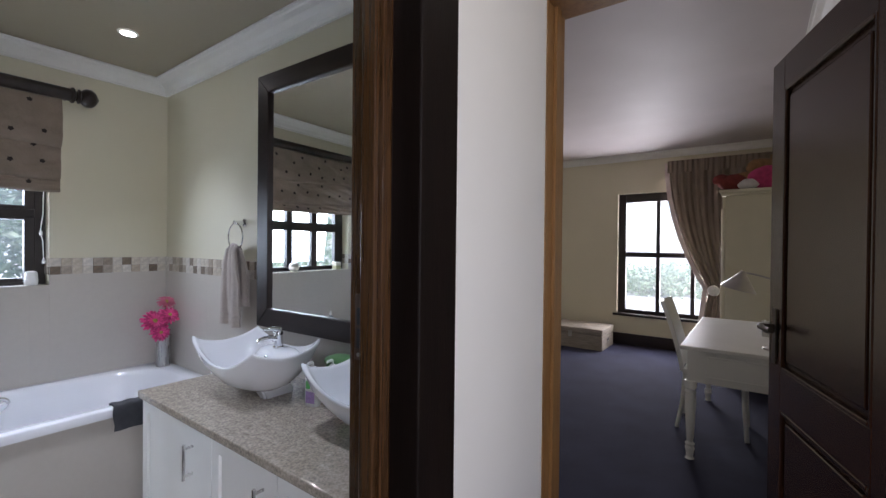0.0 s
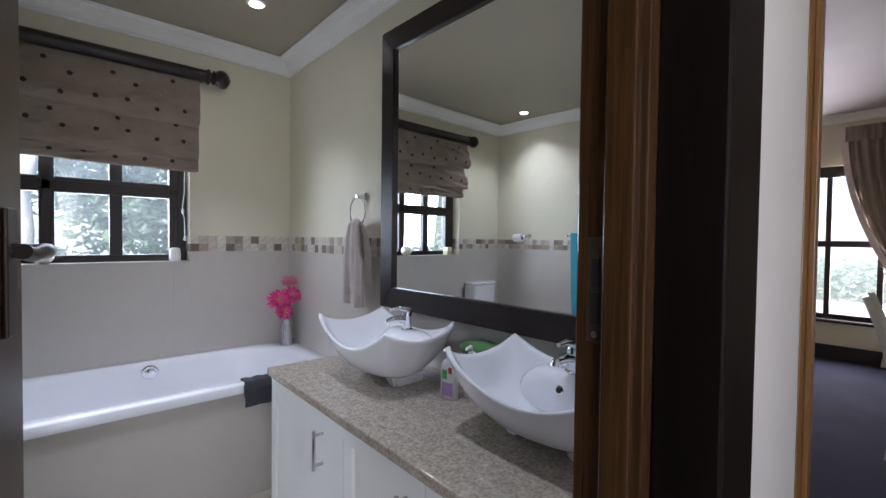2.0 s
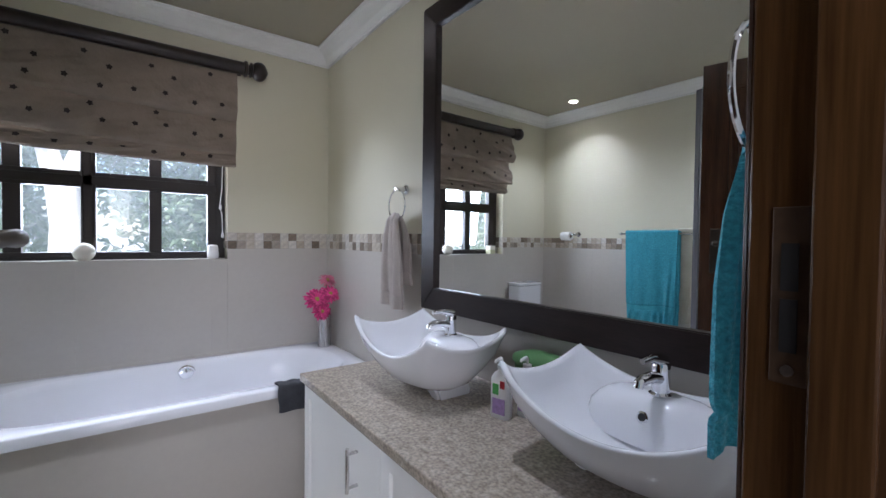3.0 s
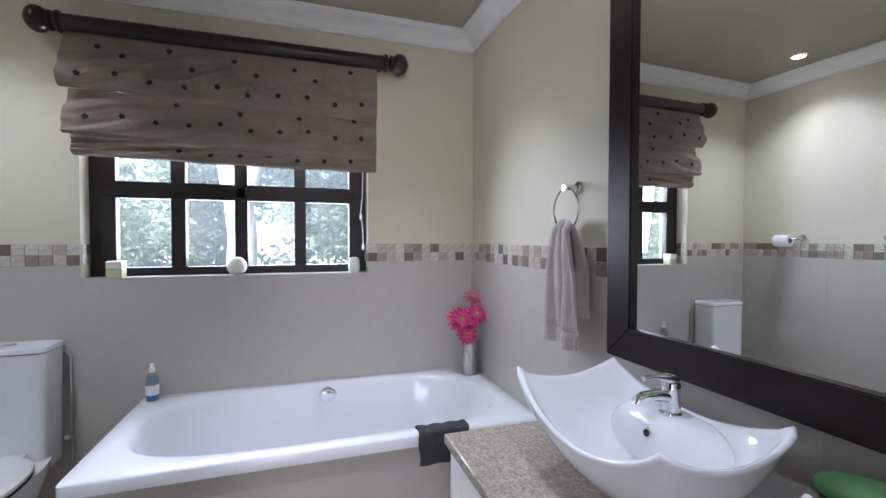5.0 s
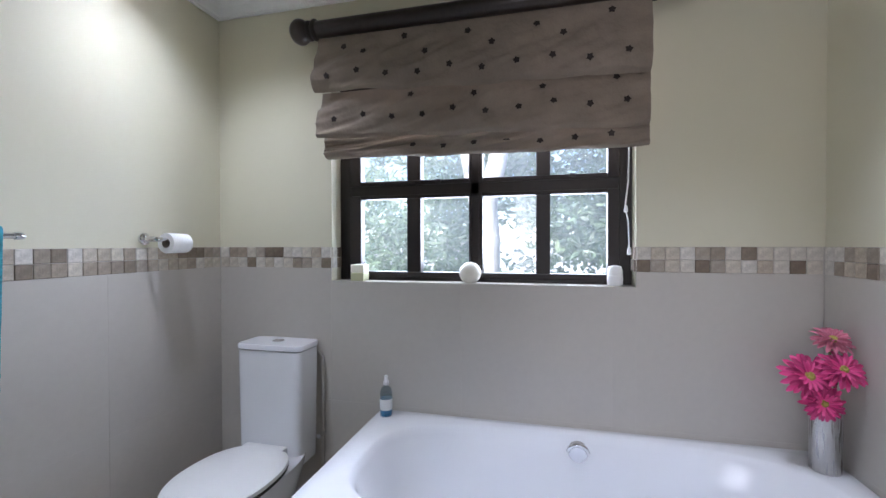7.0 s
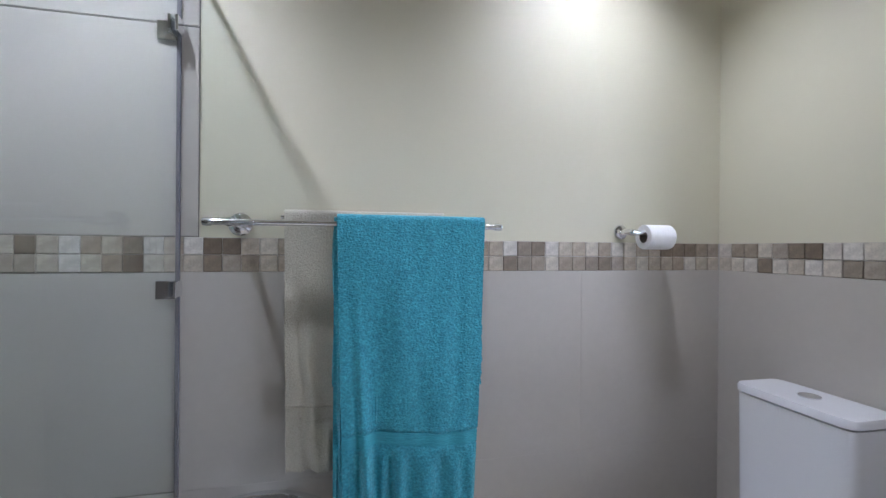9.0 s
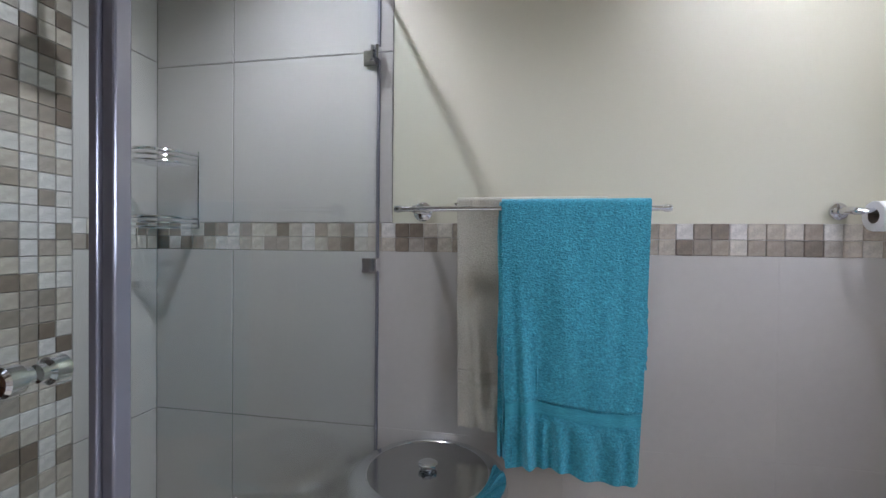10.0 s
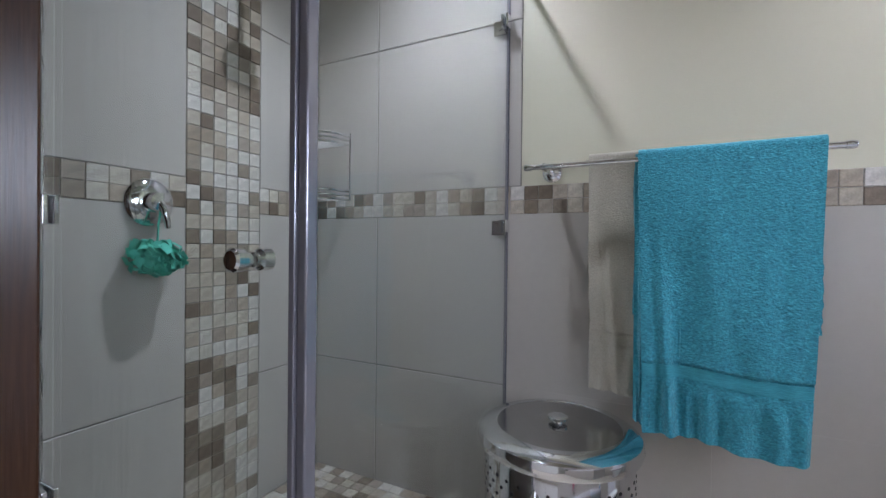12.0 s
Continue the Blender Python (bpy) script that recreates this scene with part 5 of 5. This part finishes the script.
for zz in (1.315, 1.545):
    tr = part("basket_tier", tube([(CX, CY + 0.17, zz), (CX - 0.10, CY + 0.16, zz), (CX - 0.17, CY + 0.09, zz), (CX - 0.18, CY, zz)], 0.006, 8), M_CHROME, caddy, smooth=True)
    for dz in (-0.018, -0.036):
        part("wire", tube([(CX, CY + 0.165, zz + dz), (CX - 0.097, CY + 0.155, zz + dz), (CX - 0.165, CY + 0.087, zz + dz), (CX - 0.175, CY, zz + dz)], 0.0045, 8), M_CHROME, tr, smooth=True)
    for k in range(7):
        y = CY + 0.02 + 0.02 * k
        part("wire", tube([(CX, y, zz - 0.036), (CX - 0.175 + 0.010 * k, y, zz - 0.036)], 0.0032, 6), M_CHROME, tr, smooth=True)
part("upright", tube([(CX - 0.178, CY + 0.003, 1.28), (CX - 0.178, CY + 0.003, 1.56)], 0.0045, 8), M_CHROME, caddy, smooth=True)
part("upright", tube([(CX - 0.003, CY + 0.168, 1.28), (CX - 0.003, CY + 0.168, 1.56)], 0.0045, 8), M_CHROME, caddy, smooth=True)

# ---- laundry bin ----
binr = 0.218
lbin = thing("laundry_bin", "round polished steel laundry bin with a domed lid", "bin", pose(-1.297, -0.622, -0.008))
part("body", lathe([(binr - 0.02, 0.0), (binr - 0.016, 0.01), (binr - 0.014, 0.55), (binr - 0.018, 0.555)], 56), M_CHROME, lbin, smooth=40)
part("lid_rim", lathe([(binr - 0.012, 0.545), (binr + 0.004, 0.550), (binr + 0.008, 0.565), (binr + 0.002, 0.585), (binr - 0.02, 0.598), (binr - 0.045, 0.602), (binr - 0.05, 0.598)], 56, ends=(False, False)), M_CHROME, lbin, smooth=True)
part("lid", lathe([(binr - 0.046, 0.600), (binr - 0.052, 0.592), (0.10, 0.598), (0.05, 0.602), (0.001, 0.603)], 56), M_LID, lbin, "brushed steel lid", smooth=True)
part("lid_knob", lathe([(0.014, 0.602), (0.012, 0.608), (0.026, 0.612), (0.028, 0.619), (0.020, 0.624), (0.001, 0.625)], 28), M_CHROME, lbin, smooth=True)
hole = bmesh.new()
lathe([(0.0045, 0.0), (0.0045, 0.0015), (0.001, 0.0016)], 8, None, hole)
hole_mesh = mesh_of(hole, "vent_hole", M_BLACK)
for r in range(4):
    for k in range(34):
        a = 2 * math.pi * (k + 0.5 * (r % 2)) / 34
        h = new("vent_hole", hole_mesh)
        h.parent = lbin
        h.matrix_local = Matrix.Rotation(a, 4, 'Z') @ Matrix.Translation((binr - 0.0143, 0, 0.50 - 0.024 * r)) @ Matrix.Rotation(math.pi / 2, 4, 'Y')
part("side_handle", tube(arc((-0.02, binr - 0.012, 0.505), 0.035, 0, 180, 10, (1, 0, 0), (0, 0.7, -0.7)), 0.005), M_CHROME, lbin, smooth=True)

# ---- bedroom things ----
desk = thing("desk", "white painted desk with turned legs and panelled drawers", "desk", pose(0.080, 3.63, 0))
DX, DY, DH = 0.66, 1.42, 0.755
part("top", box(-0.02, DX, -0.02, DY + 0.02, DH - 0.028, DH, 0.006), M_WHITEF, desk)
part("apron", box(0.02, DX - 0.01, 0.015, DY - 0.015, DH - 0.24, DH - 0.029, 0.003), M_WHITEF, desk)
for q in ((0.13, DX - 0.04, 0.006, 0.015, DH - 0.20, DH - 0.19), (0.13, DX - 0.04, 0.006, 0.015, DH - 0.07, DH - 0.06), (0.13, 0.14, 0.006, 0.015, DH - 0.19, DH - 0.07), (DX - 0.05, DX - 0.04, 0.006, 0.015, DH - 0.19, DH - 0.07)):
    part("panel_moulding", box(*q, 0.002), M_WHITEF, desk)
LEG = [(0.028, 0.0), (0.020, 0.012), (0.024, 0.05), (0.030, 0.07), (0.022, 0.085), (0.030, 0.10), (0.018, 0.115), (0.022, 0.14), (0.034, 0.40), (0.030, 0.43), (0.036, 0.445), (0.026, 0.46), (0.036, 0.475), (0.036, 0.52)]
for lx, ly in ((0.04, 0.035), (DX - 0.04, 0.035), (0.04, DY - 0.035), (DX - 0.04, DY - 0.035)):
    part("leg", lathe(LEG, 20, pose(lx, ly, 0)), M_WHITEF, desk, smooth=30)
chair = thing("chair", "white high-backed chair pushed up to the desk", "chair", pose(0.035, 4.35, 0))
part("seat", box(-0.02, 0.40, -0.20, 0.20, 0.42, 0.47, 0.012), M_WHITEF, chair)
part("backrest", sheet(lambda u, v: (-0.02 - 0.10 * v - 0.05 * v * v + 0.012 * math.cos(u * 6.28), -0.19 + 0.38 * u, 0.45 + 0.53 * v), 12, 14, 0.03), M_WHITEF, chair, smooth=60)
for cx, cy, dx in ((0.0, -0.17, -0.06), (0.0, 0.17, -0.06), (0.37, -0.17, 0.02), (0.37, 0.17, 0.02)):
    part("leg", tube([(cx, cy, 0.43), (cx + dx * 0.3, cy, 0.22), (cx + dx, cy, 0.0)], [0.022, 0.018, 0.015], 10), M_WHITEF, chair, smooth=True)
lampd = thing("desk_lamp", "brushed nickel desk lamp with a conical shade", "desk lamp", pose(0.575, 3.84, DH))
part("base", lathe([(0.075, 0.0), (0.075, 0.01), (0.06, 0.02), (0.02, 0.026), (0.014, 0.06), (0.001, 0.062)], 28), M_NICKEL, lampd, smooth=30)
part("stem", tube([(0, 0, 0.02), (0.0, 0, 0.44)], 0.007, 10), M_NICKEL, lampd, smooth=True)
part("joint", tube([(0, -0.016, 0.44), (0, 0.016, 0.44)], 0.013, 12), M_NICKEL, lampd, smooth=True)
part("arm", tube([(0.0, 0, 0.44), (-0.12, 0, 0.475), (-0.17, 0, 0.485)], 0.006, 10), M_NICKEL, lampd, smooth=True)
part("shade", lathe([(0.018, 0.02), (0.024, 0.0), (0.105, -0.105), (0.102, -0.106), (0.02, -0.004)], 28, pose(-0.185, 0, 0.475, 0, 14, 0)), M_NICKEL, lampd, smooth=30)
arm_ = thing("wardrobe", "tall cream painted wardrobe against the wall", "wardrobe", pose(0.175, 5.62, 0))
part("body", box(0.03, 0.56, 0, 0.95, 0.06, 1.93, 0.006), M_CREAMF, arm_)
part("plinth", box(0.01, 0.57, -0.015, 0.96, 0.0, 0.07, 0.006), M_CREAMF, arm_)
part("crown_moulding", boxes((-0.03, 0.57, -0.03, 0.98, 1.965, 1.995, 0.006), (-0.01, 0.57, -0.015, 0.965, 1.93, 1.966, 0.01)), M_CREAMF, arm_)
for zz in (0.12, 1.0, 1.80):
    part("front_pilaster_block", box(0.0, 0.03, 0.0, 0.07, zz, zz + 0.12, 0.006), M_CREAMF, arm_)
part("pilaster", lathe([(0.02, 0.1), (0.026, 0.3), (0.018, 0.34), (0.026, 0.95), (0.018, 1.1), (0.026, 1.8)], 16, pose(0.012, 0.035, 0)), M_CREAMF, arm_, smooth=30)
for y0 in (0.08, 0.52):
    part("door", box(0.012, 0.03, y0, y0 + 0.42, 0.10, 1.90, 0.004), M_CREAMF, arm_)


def plush(name, label, material, m, blobs):
    bm = bmesh.new()
    for (x, y, z), (a, b, c) in blobs:
        r = bmesh.ops.create_icosphere(bm, subdivisions=3, radius=1.0)
        bmesh.ops.scale(bm, vec=(a, b, c), verts=r["verts"])
        bmesh.ops.translate(bm, vec=(x, y, z), verts=r["verts"])
    for v in bm.verts:
        v.co += 0.006 * noise.noise_vector(v.co * 18)
    ob = part(name, bm, material, None, smooth=True)
    ob.matrix_world = m @ Matrix.Scale(1.5, 4)
    return tagged(ob, label, "soft toy", "toys on the wardrobe")


TZ = 1.995
plush("soft_toy", "red stuffed toy lying on the wardrobe", M_RED, pose(0.25, 5.70, TZ + 0.080), [((0, 0, 0), (0.09, 0.07, 0.055)), ((-0.06, -0.02, 0.02), (0.05, 0.04, 0.04))])
plush("soft_toy", "tan stuffed toy slumped on the wardrobe", M_PLUSHB, pose(0.42, 5.84, TZ + 0.102), [((0, 0, 0.0), (0.16, 0.09, 0.07)), ((0.05, 0, 0.09), (0.09, 0.07, 0.06)), ((0.12, 0, 0.14), (0.03, 0.03, 0.04))])
plush("soft_toy", "magenta stuffed toy on the wardrobe", M_PLUSHP, pose(0.53, 5.68, TZ + 0.110), [((0, 0, 0), (0.10, 0.05, 0.075)), ((0.07, 0, -0.01), (0.06, 0.05, 0.05))])
plush("soft_toy", "small white stuffed toy on the wardrobe", M_PLUSHW, pose(0.37, 5.66, TZ + 0.052), [((0, 0, 0), (0.08, 0.04, 0.035)), ((-0.05, 0, 0.01), (0.04, 0.03, 0.025))])

curt = thing("curtain", "taupe satin curtain tied back beside the window", "curtain")


def curtain_f(u, v):
    zt, zb = 2.54, 0.02
    z = zt + (zb - zt) * v
    tie = 0.87
    if z > tie:
        s = (zt - z) / (zt - tie)
        left = -0.50 + 0.46 * s ** 2.0
        right = 0.42 - 0.14 * s
    else:
        s = (tie - z) / tie
        left = -0.04 - 0.10 * s
        right = 0.28 + 0.05 * s
    x = left + (right - left) * u
    amp = 0.022 * (0.5 + 0.5 * math.sin(math.pi * min(1, v * 3)))
    y = BY1 - 0.10 + amp * math.sin(u * 2 * math.pi * 11) + 0.012 * math.sin(u * 2 * math.pi * 4.3 + v * 3)
    return (x, y, z)


part("drape", sheet(curtain_f, 150, 40, 0.004), M_CURTAIN, curt, smooth=70)
part("pleated_heading", sheet(lambda u, v: (-0.52 + 1.28 * u, BY1 - 0.12 + 0.012 * math.sin(u * 2 * math.pi * 22), 2.56 - 0.16 * v), 170, 4, 0.004), M_CURTAIN, curt, "gathered pinch-pleat heading", smooth=70)
part("lace_edge", sheet(lambda u, v: (curtain_f(0, v)[0] - 0.055 * (1 - u), curtain_f(0, v)[1] - 0.004 + 0.012 * math.sin(v * 60), curtain_f(0, v)[2]), 6, 60, 0.002), M_LACE, curt, "pale sheer edging", smooth=70)
part("tieback", lathe([(0.001, 0.0), (0.05, 0.0), (0.07, 0.012), (0.06, 0.028), (0.03, 0.034), (0.001, 0.035)], 28, pose(0.03, BY1 - 0.14, 0.86, 90, 0, 0)), M_PLUSHW, curt, "round white tieback rosette", smooth=True)
chest = thing("storage_trunk", "low weathered wooden trunk on the carpet", "trunk", pose(-2.05, 6.27, 0))
part("body", box(0.0, 0.86, 0, 0.55, 0.0, 0.20, 0.008), M_WICKER, chest)
part("lid", box(-0.006, 0.866, -0.006, 0.556, 0.205, 0.285, 0.012), M_WICKER, chest)
part("handle", tube(arc((0.868, 0.275, 0.14), 0.04, 180, 360, 8, (0, 1, 0), (0.2, 0, 1)), 0.006), M_NICKEL, chest, smooth=True)
part("clasp", box(0.40, 0.45, -0.012, -0.004, 0.15, 0.23, 0.002), M_NICKEL, chest)
pboxr = thing("desk_organiser", "white slatted letter tray on the desk", "organiser", pose(0.50, 4.30, DH))
part("tray", boxes((0, 0.2, 0, 0.02, 0.0, 0.10, 0.004), (0, 0.2, 0.12, 0.14, 0.0, 0.10, 0.004), (0.0, 0.2, 0.02, 0.12, 0.0, 0.012, 0.002)), M_WHITEF, pboxr)
for k in range(5):
    part("divider", box(0.015 + 0.04 * k, 0.025 + 0.04 * k, 0.02, 0.12, 0.012, 0.11, 0.002), M_WHITEF, pboxr)

# ---- tiles ----
B0, B1 = 1.203, 1.300
tile_cache = {}


def tile_mesh(w, h, t, material, key):
    """A thin tile lying in the x-z plane, its face at -y."""
    k = (round(w, 4), round(h, 4), key)
    if k not in tile_cache:
        bm = box(-w / 2, w / 2, -t, 0, -h / 2, h / 2)
        front = [e for e in bm.edges if all(v.co.y < -t * 0.5 for v in e.verts)]
        bmesh.ops.bevel(bm, geom=front, offset=0.0002 if key == "t" else min(0.0016, t * 0.4), segments=1, affect='EDGES')
        tile_cache[k] = mesh_of(bm, "tile", material)
    return tile_cache[k]


WALLS = {"west": (Matrix.Translation((W_X, 0, 0)) @ Matrix.Rotation(math.pi / 2, 4, 'Z'), wall_west, lambda a: a),
         "north": (Matrix.Translation((0, N_Y, 0)), wall_north, lambda a: a),
         "south": (Matrix.Translation((0, S_Y, 0)) @ Matrix.Rotation(math.pi, 4, 'Z'), wall_south, lambda a: -a),
         "east": (Matrix.Translation((E_X, 0, 0)) @ Matrix.Rotation(-math.pi / 2, 4, 'Z'), wall_east, lambda a: -a)}
# along west a = y (local x = y), north a = x, south a = -x, east a = -y


def lay(wall, a0, a1, z0, z1, t, material, key, name, gap):
    m, parent, conv = WALLS[wall]
    c = conv((a0 + a1) / 2)
    ob = new(name, tile_mesh(abs(a1 - a0) - gap, z1 - z0 - gap, t, material, key))
    ob.parent = parent
    ob.matrix_local = m @ Matrix.Translation((c, 0, (z0 + z1) / 2))
    return ob


def tile_run(wall, cuts, rows, gap=0.0003):
    for z0, z1 in rows:
        for a0, a1 in zip(cuts, cuts[1:]):
            lay(wall, a0, a1, z0, z1, 0.0075, M_TILE, "t" if gap < 0.002 else "s", "wall_tile", gap)


def mosaic_run(wall, a0, a1, z0, z1, cols, rws):
    w, h = (a1 - a0) / cols, (z1 - z0) / rws
    for r in range(rws):
        for c in range(cols):
            lay(wall, a0 + w * c, a0 + w * (c + 1), z0 + h * r, z0 + h * (r + 1), 0.0085, M_MOSAIC, "m", "mosaic_tile", 0.0016 if rws == 2 else 0.0026)


def backing(wall, a0, a1, z0, z1, material, name="grout"):
    m, parent, conv = WALLS[wall]
    c0, c1 = sorted((conv(a0), conv(a1)))
    ob = part(name, box(c0, c1, -0.0045, -0.0005, z0, z1), material, parent)
    ob.matrix_local = m


# south wall: outside the shower, then within it
backing("south", W_X, SX, 0.0, B1, M_GROUT)
backing("south", SX, E_X, 0.0, B1, M_SGROUT)
backing("south", STX, E_X, B1, CEIL - 0.09, M_SGROUT)
tile_run("south", [W_X + 0.004, -2.29, -1.69, SX], [(0.0, 0.6), (0.6, B0)])
tile_run("south", [SX, -0.515, E_X - 0.004], [(0.0, 0.6), (0.6, B0)], 0.004)
tile_run("south", [STX, -0.515, E_X - 0.004], [(B1, 1.88), (1.88, CEIL - 0.09)], 0.004)
mosaic_run("south", W_X + 0.010, E_X - 0.010, B0, B1, 54, 2)
# west wall
backing("west", S_Y, WIN_Y0, 0.0, B1, M_GROUT)
backing("west", WIN_Y1, N_Y, 0.0, B1, M_GROUT)
backing("west", WIN_Y0, WIN_Y1, 0.0, WIN_Z0, M_GROUT)
tile_run("west", [S_Y + 0.008, WIN_Y0], [(0.0, 0.6), (0.6, B0)])
tile_run("west", [WIN_Y0, 0.36, 0.96, WIN_Y1], [(0.0, 0.6), (0.6, WIN_Z0)])
tile_run("west", [WIN_Y1, N_Y - 0.008], [(0.0, 0.6), (0.6, B0)])
mosaic_run("west", S_Y + 0.010, WIN_Y0, B0, B1, 12, 2)
mosaic_run("west", WIN_Y1, N_Y - 0.010, B0, B1, 12, 2)
# north wall
backing("north", W_X, E_X, 0.0, B1, M_GROUT)
tile_run("north", [W_X + 0.008, -2.25, -1.65], [(0.0, 0.6), (0.6, B0)])
tile_run("north", [-1.65, -1.05, -0.45, E_X - 0.004], [(0.6, B0)])
mosaic_run("north", W_X + 0.010, MX0 + 0.02, B0, B1, 25, 2)
# window reveal: mosaic turned round the jambs
for yy, sg in ((WIN_Y0, 1), (WIN_Y1, -1)):
    for k in range(2):
        for r in range(2):
            ob = new("mosaic_tile", tile_mesh(0.041, 0.0455, 0.006, M_MOSAIC, "r"))
            ob.parent = wall_west
            ob.matrix_local = Matrix.Translation((W_X - 0.022 - 0.042 * k, yy, B0 + 0.0243 + 0.0485 * r)) @ Matrix.Rotation(math.pi if sg > 0 else 0, 4, 'Z')
# shower's east wall: tiles, border and the tall mosaic strip
M0, M1 = -0.530, -0.248
ETOP = CEIL - 0.09
backing("east", S_Y, D_Y0 - 0.06, 0.0, ETOP, M_SGROUT)
for a0, a1 in ((S_Y + 0.008, M0), (M1, 0.128)):
    tile_run("east", [a0, a1], [(0.0, 0.6), (0.6, B0), (B1, 1.90), (1.90, ETOP)], 0.004)
mosaic_run("east", S_Y + 0.010, M0, B0, B1, 7, 2)
mosaic_run("east", M1, 0.128, B0, B1, 7, 2)
rows_s = 47
mosaic_run("east", M0, M1, 0.128, 0.128 + rows_s * 0.0480, 6, rows_s)
# shower tray with mosaic floor, one joined mesh
tray = setting("shower_tray", box(SX - 0.03, E_X - 0.006, S_Y + 0.010, SYD + 0.03, -0.011, TRAY - 0.004, 0.003), M_SGROUT, "raised shower floor with a mosaic surface", "shower tray")
bm = bmesh.new()
pw = 0.0495
for i in range(17):
    for j in range(19):
        x0, y0 = SX + 0.012 + pw * i, S_Y + 0.013 + pw * j
        if x0 + pw < E_X - 0.006 and y0 + pw < SYD - 0.01:
            add_box(bm, x0, x0 + pw - 0.003, y0, y0 + pw - 0.003, TRAY - 0.004, TRAY + 0.003)
fm = part("mosaic_floor", bm, M_MOSAIC_I, tray)
fm["kind"] = "stuff"
for q in ((SX - 0.032, SX + 0.010, S_Y + 0.012, SYD + 0.03), (SX + 0.011, E_X - 0.006, SYD - 0.012, SYD + 0.03)):
    part("kerb_tile", box(q[0], q[1], q[2], q[3], TRAY - 0.0035, TRAY + 0.010, 0.002), M_TILE, tray)
part("kerb_face", box(SX - 0.040, SX - 0.0305, S_Y + 0.012, SYD + 0.03, -0.010, TRAY + 0.010, 0.002), M_TILE, tray)
part("kerb_face", box(SX - 0.040, E_X - 0.006, SYD + 0.0305, SYD + 0.040, -0.010, TRAY + 0.010, 0.002), M_TILE, tray)
# bathroom floor tiles
for i in range(5):
    for j in range(5):
        x0, y0 = W_X + 0.62 + 0.4 * i - 0.02, S_Y + 0.02 + 0.5 * j
        x1, y1 = min(x0 + 0.397, E_X - 0.002), min(y0 + 0.497, N_Y - 0.002)
        if x1 - x0 > 0.05 and y1 - y0 > 0.05:
            part("floor_tile", box(x0, x1, y0, y1, -0.0115, 0.0 - 0.008), M_FLOOR, floor_bath)
part("floor_tile", box(W_X + 0.002, W_X + 0.597, S_Y + 0.002, N_Y - 0.002, -0.0115, -0.008), M_FLOOR, floor_bath)
